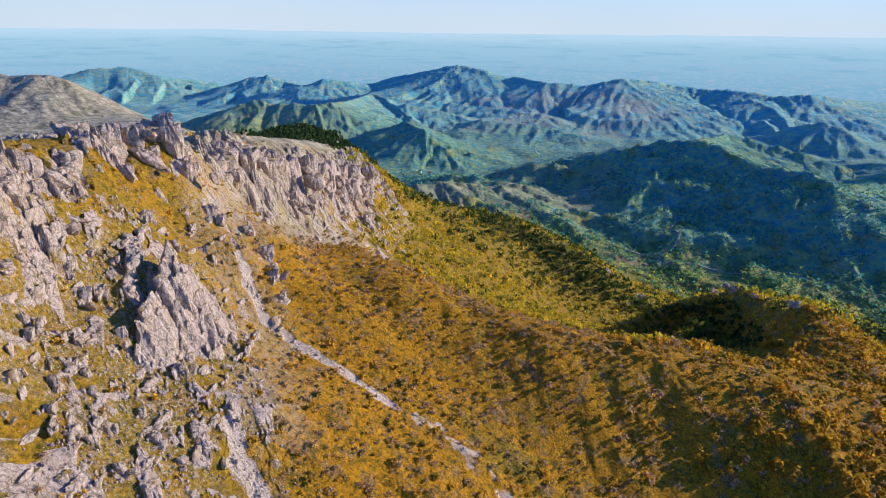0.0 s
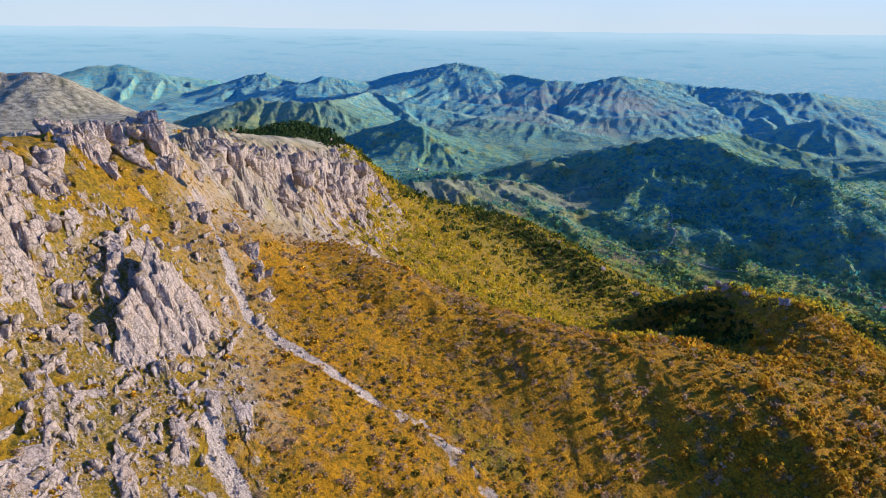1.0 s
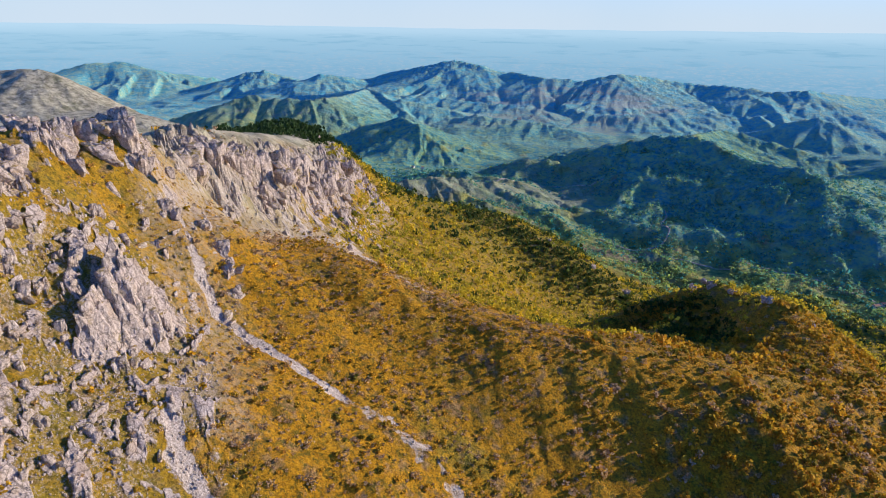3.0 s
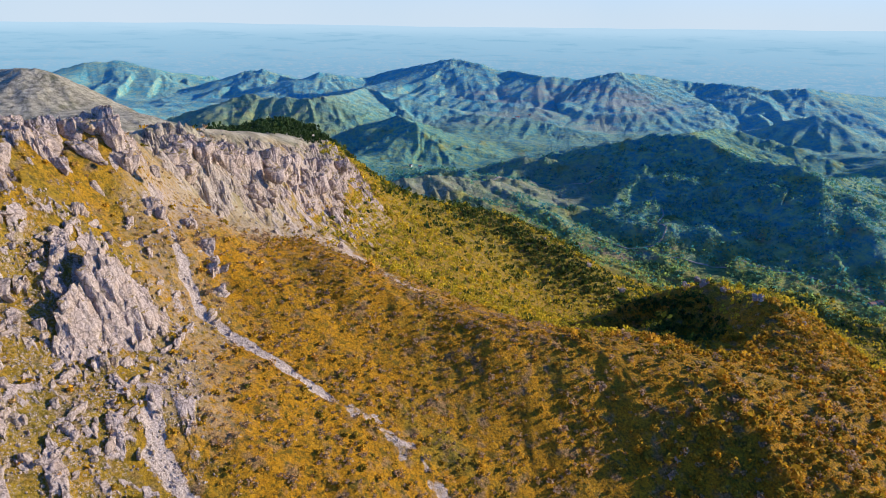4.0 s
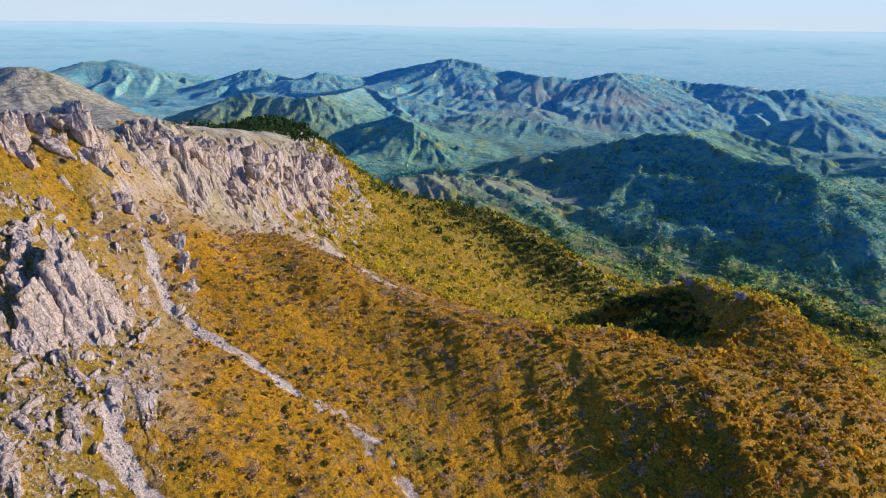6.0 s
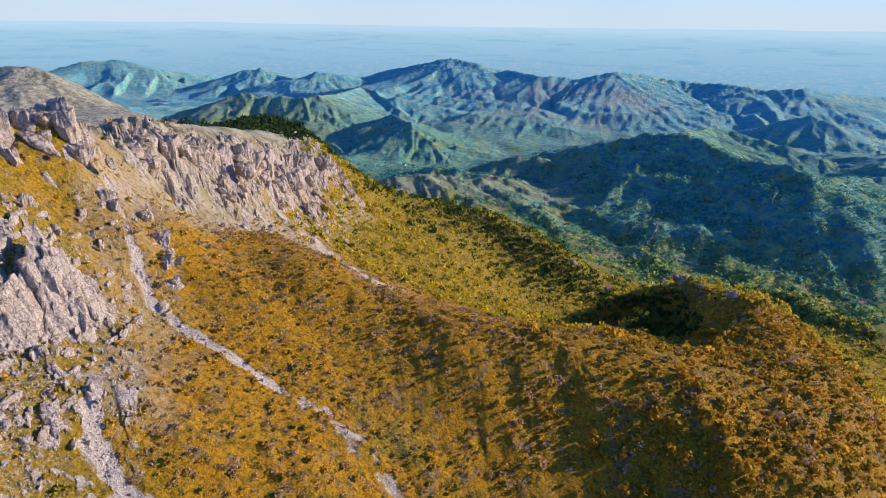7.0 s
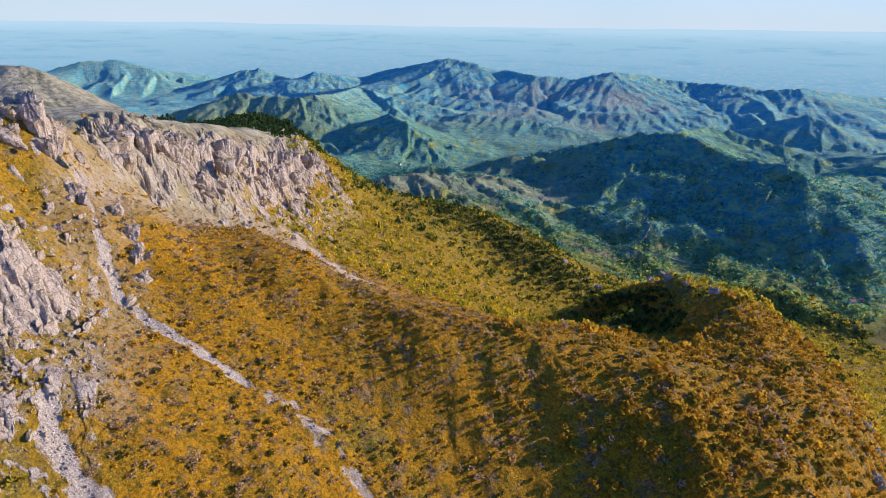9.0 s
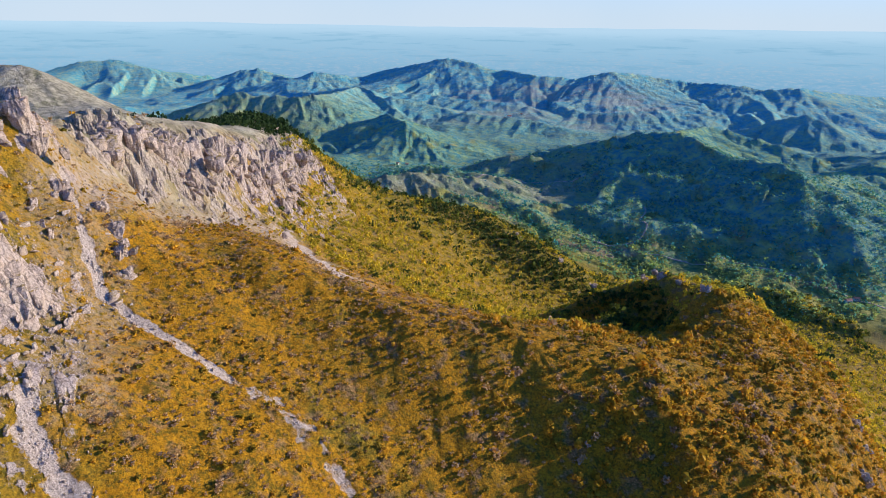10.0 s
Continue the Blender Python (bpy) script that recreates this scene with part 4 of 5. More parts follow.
# x, y, width, height, blades
GREAT_CRAGS = [
    (-107, 229, 14, 21, 5), (-116, 223, 13, 18, 5), (-123, 216, 12, 15, 4), (-100, 225, 9, 17, 4), (-127, 207, 11, 13, 4),
    (-90, 218, 6, 15, 4), (-119, 186, 9, 12, 5), (-121, 170, 9, 12, 5), (-118, 155, 8, 11, 5), (-109, 158, 5, 8, 4), (-113, 142, 7, 10, 5),
    (-70, 216, 8, 11, 5), (-66, 209, 7, 10, 5), (-61, 203, 6, 8, 4), (-78, 224, 7, 10, 4), (-40, 346, 4, 12, 3), (-110, 288, 15, 20, 5), (-103, 303, 15, 21, 5),
    (-97, 322, 15, 20, 5), (-91, 343, 15, 21, 5), (-85, 362, 15, 22, 5), (-79, 382, 15, 22, 5), (-73, 403, 15, 22, 5), (-68, 424, 15, 23, 5), (-71, 448, 15, 20, 5),
    (-76, 475, 16, 20, 5), (-77, 505, 16, 20, 5), (-68, 540, 14, 20, 5), (-57, 540, 10, 18, 4),
]
SMALL_CRAGS = [
    (-104, 132, 4, 8, 6), (-97, 140, 3, 8, 5), (-93, 133, 3, 7, 5), (-95, 124, 3, 6, 5), (-88, 128, 2.6, 6, 4), (-100, 119, 3.5, 6, 5), (-92, 118, 3, 6, 5), (-86, 117, 2.6, 6, 4),
    (-98, 108, 3, 6, 5), (-82, 122, 2.4, 5, 4), (-78, 130, 2.4, 5, 4), (-73, 126, 3, 6, 6), (-66, 124, 3, 5, 5), (-76, 114, 3, 5, 5), (-84, 106, 3, 5, 5), (-68, 138, 2.6, 5, 5),
    (-90, 147, 3, 6, 4), (-100, 150, 3.4, 8, 5), (-92, 190, 3, 5, 4), (-86, 200, 3, 5, 4), (-100, 190, 4, 7, 5), (-74, 148, 3, 6, 6), (-70, 154, 2.4, 4, 5), (-80, 176, 3, 5, 4),
    (262, 238, 5, 7, 6), (256, 222, 4, 6, 6), (248, 208, 5, 8, 6), (240, 196, 4, 7, 6), (268, 258, 4, 6, 5), (276, 280, 5, 6, 5), (233, 350, 7, 9, 6), (238, 437, 9, 14, 6), (228, 446, 6, 8, 5), (243, 418, 6, 7, 5), (246, 322, 4, 5, 4), (150, 686, 8, 8, 4), (205, 674, 8, 8, 4), (246, 662, 9, 9, 4),
    (116, 186, 2, 3, 4), (113, 181, 2, 3, 4), (128, 150, 2, 3, 4), (126, 160, 2, 3, 4), (284, 300, 4, 6, 5), (-60, 330, 4, 7, 5), (-56, 372, 4, 7, 5), (-50, 410, 4, 7, 5),
    (-52, 440, 5, 8, 5), (-48, 470, 5, 8, 5), (-44, 505, 5, 8, 5), (-130, 585, 9, 10, 7), (-106, 577, 8, 10, 6), (-88, 566, 9, 12, 7), (-230, 520, 9, 8, 6), (-190, 330, 7, 7, 6),
    (-172, 262, 7, 6, 6), (-160, 238, 6, 6, 6), (-210, 420, 8, 7, 6), (-300, 600, 10, 8, 6),
]


def place_crags():
    for group, rows, seed in (("great limestone crags", GREAT_CRAGS, 100), ("small limestone outcrops", SMALL_CRAGS, 300)):
        xy = np.array(rows)
        zs = height(xy[:, 0], xy[:, 1])
        for k, (x, y, wide, tall, count) in enumerate(rows):
            big = group.startswith("great")
            ob = build_crag("rock_crag" if big else "rock_outcrop", seed + k, wide, tall, count, *((28, 20) if big else (16, 10)))
            ob.matrix_world = pose(x, y, zs[k] + (-0.06 if big else 0.0) * tall, 0, 0, 17 * k % 40 - 20)
            if tall > 20:
                label = "tall pale grey fluted limestone crag standing on the golden slope"
            elif big:
                label = "pale grey fluted limestone crag on the cliff edge"
            else:
                label = "weathered grey limestone blades jutting from dry grass"
            tagged(ob, label, "rock", group)


place_crags()


def build_spire():
    """The leaning wedge of rock on the west slope: a long slab to the sunny side, a sheer wall behind."""
    gx, gy = np.meshgrid(np.arange(-98, -55, 0.5), np.arange(126, 188, 0.5))
    dx, u = gx + 85.0, 171.0 - gy
    u2 = np.maximum(u, 0)
    q, run = 0.36 * dx - 0.93 * u, 0.93 * dx + 0.36 * u
    flute = ridged(q / 4.2 + 0.25 * fbm(gx / 9, gy / 9, 3), run / 40, 81, 3, 0.55)
    slab = 2.1 * dx + 0.86 * u2 + 1.4 * np.abs(fbm(q / 6, run / 30, 85, 3))
    wall = -3.6 * dx + 0.80 * u2 + 2.6 * fbm(gx / 3, gy / 5, 84, 4, 0.6)
    back = -2.6 * u + 1.2 * dx
    z = 339.8 - np.maximum.reduce([slab, wall, back]) - 0.9
    z += 1.4 * (flute - 0.85) + 2.2 * fbm(gx / 9, gy / 9, 82, 3) + 0.4 * fbm(gx / 2.1, gy / 2.1, 83, 3, 0.7) + 0.75 * rock_relief(gx * 1.3, gy * 1.3)
    low = height(gx, gy)
    rows, cols = gx.shape
    f = grid_faces(rows, cols, False)
    up = (z - low).ravel()
    f = f[(up[f] > -1.2).any(1)]
    used, f = np.unique(f, return_inverse=True)
    v = np.stack([gx, gy, np.maximum(z, low - 2.5)], -1).reshape(-1, 3)[used]
    me = mesh_from("rock_crag", v, f.reshape(-1, 4), False)
    me.materials.append(LIMESTONE)
    crag = new("rock_crag", me)
    rng = np.random.default_rng(17)
    for k in range(16):
        px, py = (rng.uniform(-85, -70), rng.uniform(147, 172)) if k < 11 else (-70 - 1.6 * (k - 11), 164 + 1.5 * (k - 11))
        at = float(z[int((py - 126) * 2), int((px + 98) * 2)])
        v, f = fin(rng, rng.uniform(1.2, 2.2), rng.uniform(2.0, 3.5), rng.uniform(4, 7), (-1.2, 0.8), 18, 12)
        blade = mesh_from("blade", v + (px, py, max(at, float(height(np.array([px]), np.array([py]))[0])) - 1.6), f, False)
        blade.materials.append(LIMESTONE)
        new("blade", blade).parent = crag
    return tagged(crag, "leaning wedge of pale fluted limestone standing on the slope", "rock", "great limestone crags")


build_spire()


def place_cliff_blocks():
    """The broken face below the crest, block by block."""
    rng = np.random.default_rng(77)
    faces = (([(-103, 290), (-90, 322), (-76, 362), (-66, 405), (-68, 450), (-72, 500), (-60, 538)], 34, 7.0), ([(-113, 140), (-109, 168), (-113, 195), (-110, 214), (-98, 222)], 9, 4.0))
    for line, count, spread in faces:
        pts = np.array(along([(x, y, 0) for x, y in line], 1.0))
        for k in range(count):
            p = pts[int((k + rng.uniform(0, 1)) / count * (len(pts) - 1))]
            x, y = p[0] + rng.normal(0, spread), p[1] + rng.normal(0, 3)
            wide, tall = rng.uniform(7, 12) * spread / 7, rng.uniform(8, 15) * spread / 7
            ob = build_crag("rock_crag", 600 + k + int(spread), wide, tall, int(rng.integers(3, 5)), 24, 16)
            ob.matrix_world = pose(x, y, float(height(np.array([x]), np.array([y]))[0]) - 0.05 * tall, 0, 0, rng.uniform(-30, 30))
            tagged(ob, "broken pale limestone blocks on the steep cliff face", "rock", "limestone blocks of the cliff")


place_cliff_blocks()


def stone_mesh(seed, cols=8, rows=6):
    rng = np.random.default_rng(seed)
    v, f = fin(rng, 0.55, 0.45, 0.9, (0, 0), cols, rows)
    me = mesh_from("boulder", v, f, False)
    me.materials.append(LIMESTONE)
    return me


def scattered(seed, box, cell, keep):
    """Jittered points in the box (x0, y0, x1, y1), one a cell, kept with the probability that keep gives."""
    rng = np.random.default_rng(seed)
    x0, y0, x1, y1 = box
    gx, gy = np.meshgrid(np.arange(x0, x1, cell), np.arange(y0, y1, cell))
    x = (gx + rng.uniform(0, cell, gx.shape)).ravel()
    y = (gy + rng.uniform(0, cell, gy.shape)).ravel()
    ok = rng.uniform(0, 1, len(x)) < keep(x, y)
    return x[ok], y[ok], rng


def place_blades():
    """Steep fins of rock dotted down the west slope."""
    x, y, rng = scattered(91, (-118, 92, -62, 205), 7.5, lambda x, y: np.clip(rubble_mask(x, y) * 1.2, 0, 0.75))
    z = height(x, y)
    for k in range(len(x)):
        wide, tall = rng.uniform(2.2, 4.2), rng.uniform(2.4, 5)
        ob = build_crag("rock_outcrop", 1500 + k, wide, tall, int(rng.integers(2, 5)), 14, 9)
        ob.matrix_world = pose(x[k], y[k], z[k], 0, 0, rng.uniform(-20, 30)) @ Matrix.Diagonal((0.6, 1.7, 1.15, 1))
        tagged(ob, "weathered grey limestone blades jutting from dry grass", "rock", "small limestone outcrops")


place_blades()


def place_boulders():
    meshes = [stone_mesh(900 + k) for k in range(9)]
    x, y, rng = scattered(5, (-118, 88, -20, 225), 4.2, lambda x, y: np.clip(rubble_mask(x, y) * 0.75 + rock_mask(x, y) * 0.3, 0, 1) * smooth(70, 100, y))
    near = np.argsort(y)[:280]
    x, y = x[near], y[near]
    z = height(x, y)
    for k in range(len(x)):
        s = rng.lognormal(-0.1, 0.45)
        ob = new("boulder", meshes[k % 9])
        ob.matrix_world = pose(x[k], y[k], z[k] - 0.1 * s, 0, rng.uniform(-12, 12), rng.uniform(0, 360)) @ Matrix.Diagonal((s, s * 0.9, s * rng.uniform(0.7, 1.7), 1))
        tagged(ob, "pale grey angular limestone boulder lying in dry grass", "boulder", "boulders on the west slope")


place_boulders()


def many(name, variants, x, y, z, turn, size, tone, material, label, category):
    """All copies of a few small shapes joined into one mesh of kind stuff. size: (n, 3)."""
    vs, fs, ts, n = [], [], [], 0
    pick = np.arange(len(x)) % len(variants)
    for k, (v, f) in enumerate(variants):
        i = np.where(pick == k)[0]
        if not len(i):
            continue
        p = v[None] * size[i][:, None, :]
        c, s = np.cos(turn[i])[:, None], np.sin(turn[i])[:, None]
        p = np.stack([p[..., 0] * c - p[..., 1] * s + x[i, None], p[..., 0] * s + p[..., 1] * c + y[i, None], p[..., 2] + z[i, None]], -1)
        vs.append(p.reshape(-1, 3))
        fs.append((f[None] + (np.arange(len(i)) * len(v))[:, None, None] + n).reshape(-1, 3))
        ts.append(np.repeat(tone[i], len(v)))
        n += len(i) * len(v)
    me = mesh_from(name, np.concatenate(vs), np.concatenate(fs), False)
    me.attributes.new("tone", "FLOAT", "POINT").data.foreach_set("value", np.concatenate(ts).astype(np.float32))
    me.materials.append(material)
    return tagged(new(name, me), label, category, kind="stuff")


def place_rubble():
    def keep(x, y):
        return np.clip(rubble_mask(x, y) * 0.85 + scree_mask(x, y) * 0.7 + rock_mask(x, y) * 0.15, 0, 1) * smooth(-0.15, 0.2, fbm(x / 9, y / 9, 77) + 0.12)
    x, y, rng = scattered(6, (-120, 88, 60, 250), 1.05, keep)
    n = len(x)
    s = rng.lognormal(-0.75, 0.5, n)
    size = np.stack([s, s * rng.uniform(0.6, 1.1, n), s * rng.uniform(0.6, 1.6, n)], -1)
    shapes = [fin(np.random.default_rng(70 + k), 0.6, 0.5, 0.9, (0, 0), 6, 4) for k in range(6)]
    many("rubble", shapes, x, y, height(x, y) - 0.1 * s, rng.uniform(0, 6.28, n), size, rng.uniform(0, 1, n), LIMESTONE, "scattered pale limestone rubble and scree on grass", "stones")


place_rubble()


# ---- shrubs and trees ----
def leaf_material(name, stops, gap=0.35, through_light=0.4):
    """Leaf colours picked by each plant's own tone, each clump a little different."""
    m = Nodes(name, 0.8, 0.15)
    ramp = m.add("ShaderNodeValToRGB")
    while len(ramp.color_ramp.elements) < len(stops):
        ramp.color_ramp.elements.new(0.5)
    for k, colour in enumerate(stops):
        ramp.color_ramp.elements[k].position = k / (len(stops) - 1)
        ramp.color_ramp.elements[k].color = (*colour, 1)
    m.put(ramp.inputs[0], m.attr("tone"))
    geo = m.add("ShaderNodeNewGeometry")
    hsv = m.add("ShaderNodeHueSaturation")
    m.put(hsv.inputs["Value"], m.ramp(geo.outputs["Random Per Island"], 0, 1, 1 - gap, 1 + gap))
    m.put(hsv.inputs["Color"], ramp.outputs[0])
    m.done(hsv.outputs[0])
    if through_light:
        glow, both = m.add("ShaderNodeBsdfTranslucent"), m.add("ShaderNodeMixShader")
        m.put(glow.inputs["Color"], hsv.outputs[0])
        m.put(both.inputs[0], through_light)
        m.put(both.inputs[1], m.bsdf.outputs[0])
        m.put(both.inputs[2], glow.outputs[0])
        m.put(m.tree.nodes["Material Output"].inputs["Surface"], both.outputs[0])
    return m.mat


GOLD_LEAF = leaf_material("autumn_leaves", [(0.19, 0.15, 0.015), (0.37, 0.235, 0.018), (0.56, 0.30, 0.020), (0.68, 0.37, 0.03)])
BARE_TWIG = leaf_material("bare_twigs", [(0.29, 0.185, 0.10), (0.41, 0.265, 0.14), (0.48, 0.31, 0.15), (0.54, 0.30, 0.07)])
GREEN_LEAF = leaf_material("evergreen_leaves", [(0.025, 0.050, 0.014), (0.050, 0.080, 0.016), (0.10, 0.12, 0.018), (0.20, 0.19, 0.02)])
# next: blue haze painted into the darker leaf colours of the lower hills' woods
HAZE_LEAF = leaf_material("haze_tinted_leaves", [(0.035, 0.205, 0.225), (0.085, 0.295, 0.205), (0.27, 0.40, 0.12), (0.52, 0.53, 0.11)])
OLIVE_LEAF = leaf_material("yellow_green_leaves", [(0.22, 0.20, 0.02), (0.43, 0.34, 0.025), (0.62, 0.45, 0.03), (0.74, 0.48, 0.03)])
BARK = leaf_material("bark", [(0.07, 0.053, 0.042), (0.12, 0.095, 0.075)], through_light=0)


def leafy(seed, clumps=29, leaf=0.38, low=0.2, core=True):
    """A bush crown about 1 m in radius and 1.6 m high: leaf clumps round a ragged heart."""
    rng = np.random.default_rng(seed)
    pieces = []
    lobes = rng.normal(0, 0.42, (5, 3)) * (1, 1, 0.35) + (0, 0, 0.85)
    for k in range(clumps):
        d = rng.normal(0, 1, 3)
        d /= np.linalg.norm(d)
        c = lobes[k % 5] + d * (0.52, 0.52, 0.50) * rng.uniform(0.7, 1.1)
        c[2] = max(c[2], low)
        a, b = rng.normal(0, 1, 3), rng.normal(0, 1, 3)
        a /= np.linalg.norm(a)
        b -= a * (a @ b)
        b /= np.linalg.norm(b)
        s = leaf * rng.uniform(0.6, 1.25)
        v = np.array([c - a * s, c + b * s * 0.7 + d * s * 0.25, c + a * s, c - b * s * 0.7 + d * s * 0.25])
        pieces.append((v, np.array([[0, 1, 2], [0, 2, 3]])))
    if core:
        for c in lobes[:3]:
            q = np.array([[1, 0, 0], [-1, 0, 0], [0, 1, 0], [0, -1, 0], [0, 0, 1], [0, 0, -1]]) * rng.uniform(0.38, 0.55, (6, 1)) + c
            pieces.append((q, np.array([[0, 2, 4], [2, 1, 4], [1, 3, 4], [3, 0, 4], [2, 0, 5], [1, 2, 5], [3, 1, 5], [0, 3, 5]])))
    return joined(pieces)


def stems(seed, count=5, spread=0.7, tall=1.3, thick=0.05):
    rng = np.random.default_rng(seed)
    pieces = []
    for k in range(count):
        a = 6.28 * k / count + rng.uniform(-0.4, 0.4)
        tip = np.array([math.cos(a) * spread * rng.uniform(0.3, 1), math.sin(a) * spread * rng.uniform(0.3, 1), tall * rng.uniform(0.7, 1.05)])
        ring = np.array([[thick, 0, -0.25], [-thick * 0.5, thick * 0.87, -0.25], [-thick * 0.5, -thick * 0.87, -0.25]])
        mid = tip * (0.35, 0.35, 0.55)
        v = np.vstack([ring, ring * (0.7, 0.7, 0) + mid, tip])
        f = [[0, 1, 4], [0, 4, 3], [1, 2, 5], [1, 5, 4], [2, 0, 3], [2, 3, 5], [3, 4, 6], [4, 5, 6], [5, 3, 6]]
        pieces.append((v, np.array(f)))
    return joined(pieces)


def twiggy(seed):
    """A leafless bush: many fine twigs and a thin veil of buds."""
    return joined([stems(seed, 5, 0.95, 1.5, 0.045), leafy(seed + 1, 22, 0.36, 0.3, False)])


GOLD_SHAPES = [leafy(10 + k, 20, 0.44) for k in range(10)]
TWIG_SHAPES = [twiggy(40 + k) for k in range(8)]


def strips(x, y):
    """Bands of bush running down the face."""
    return fbm(x / 11 + 0.5 * fbm(x / 40, y / 40, 12), y / 42, 33, 3, 0.6)


def open_ground(x, y):
    return (1 - smooth(0.25, 0.7, rock_mask(x, y))) * (1 - smooth(0.15, 0.5, scree_mask(x, y)))


def bushes_on_face(x, y):
    face = smooth(-75, -30, x + 0.25 * (y - 180))
    dens = 0.26 + 0.45 * smooth(70, 10, x) * smooth(-0.25, 0.15, fbm(x / 24, y / 24, 39, 4, 0.6)) + 0.50 * smooth(-0.20, 0.30, strips(x, y)) + 0.12 * smooth(120, 170, x)
    back = smooth(255, 300, y) * (1 - smooth(150, 230, x)) * 0.35
    return np.clip(face * dens - back, 0, 1) * open_ground(x, y)


def bushes_on_west(x, y):
    west = smooth(-20, -70, x + 0.25 * (y - 180)) * smooth(-135, -118, x)
    return np.clip(west * (0.28 + 0.45 * smooth(0.0, 0.35, fbm(x / 16, y / 16, 38, 3))), 0, 1) * open_ground(x, y) * (1 - 0.4 * rubble_mask(x, y))


def golden_share(x, y):
    """How many of the bushes still hold golden leaves."""
    return np.clip(0.30 + 0.55 * smooth(30, 150, x) + 0.3 * smooth(260, 330, y) + 0.5 * fbm(x / 25, y / 25, 29, 3), 0.08, 0.95)


def single_bush(kind, shape, stem, leaf_mat):
    root = new(kind)
    crown_me = mesh_from("crown", *shape, smooth_shading=False)
    crown_me.attributes.new("tone", "FLOAT", "POINT").data.foreach_set("value", np.full(len(shape[0]), random.random(), np.float32))
    crown_me.materials.append(leaf_mat)
    stem_me = mesh_from("stems", *stem, smooth_shading=False)
    stem_me.materials.append(BARK)
    for name, me in (("crown", crown_me), ("stems", stem_me)):
        new(name, me).parent = root
    return root


def place_bushes():
    fx, fy, rng = scattered(21, (-70, 110, 330, 345), 2.5, bushes_on_face)
    wx, wy, _ = scattered(22, (-135, 85, 10, 345), 3.3, bushes_on_west)
    x, y = np.concatenate([fx, wx]), np.concatenate([fy, wy])
    z = height(x, y)
    n = len(x)
    s = rng.lognormal(0.0, 0.34, n) * (0.85 + 0.25 * smooth(20, 140, x))
    gold = rng.uniform(0, 1, n) < golden_share(x, y)
    tone = np.clip(rng.normal(0.55, 0.25, n), 0, 1)
    tall = rng.uniform(0.6, 1.0, n) * (1 + 0.35 * smooth(40, 160, x))
    turn = rng.uniform(0, 6.28, n)
    # those nearest the path stand as things of their own
    order = np.argsort(np.hypot(x - 15, y - 60))
    own = np.zeros(n, bool)
    own[order[:260]] = True
    kinds = {
        True: [single_bush("golden_bush", GOLD_SHAPES[k], stems(60 + k), GOLD_LEAF) for k in range(6)],
        False: [single_bush("bare_bush", TWIG_SHAPES[k], stems(80 + k), BARE_TWIG) for k in range(6)],
    }
    used = set()
    for i in order[:260]:
        kind = kinds[bool(gold[i])]
        k = i % 6
        m = pose(x[i], y[i], z[i] - 0.05, 0, 0, math.degrees(turn[i])) @ Matrix.Diagonal((s[i], s[i], s[i] * tall[i], 1))
        key = (bool(gold[i]), k)
        if key in used:
            ob = copy_thing(kind[k], m)
        else:
            ob = kind[k]
            ob.matrix_basis = m
            used.add(key)
        if gold[i]:
            tagged(ob, "rounded bush with golden autumn leaves on dry grass", "bush", "bushes on the slope")
        else:
            tagged(ob, "leafless mauve-brown bush of fine twigs on dry grass", "bush", "bushes on the slope")
    for key, kind in kinds.items():
        for k in range(6):
            if (key, k) not in used:
                for o in (*kind[k].children, kind[k]):
                    bpy.data.objects.remove(o)
    for flag, name, shapes, mat, label in ((True, "golden_bushes", GOLD_SHAPES, GOLD_LEAF, "golden and olive autumn bushes dotted over the slope"),
                                           (False, "bare_bushes", TWIG_SHAPES, BARE_TWIG, "leafless mauve-brown bushes dotted over the slope")):
        i = np.where((gold == flag) & ~own)[0]
        many(name, shapes, x[i], y[i], z[i] - 0.05, turn[i], np.stack([s[i], s[i], s[i] * tall[i]], -1), tone[i], mat, label, "bushes")
    return n


place_bushes()

TREE_SHAPES = [leafy(120 + k, 20, 0.44, 0.15, False) for k in range(8)]


BOWL = [(190, 352), (206, 385), (207, 415), (185, 438)]


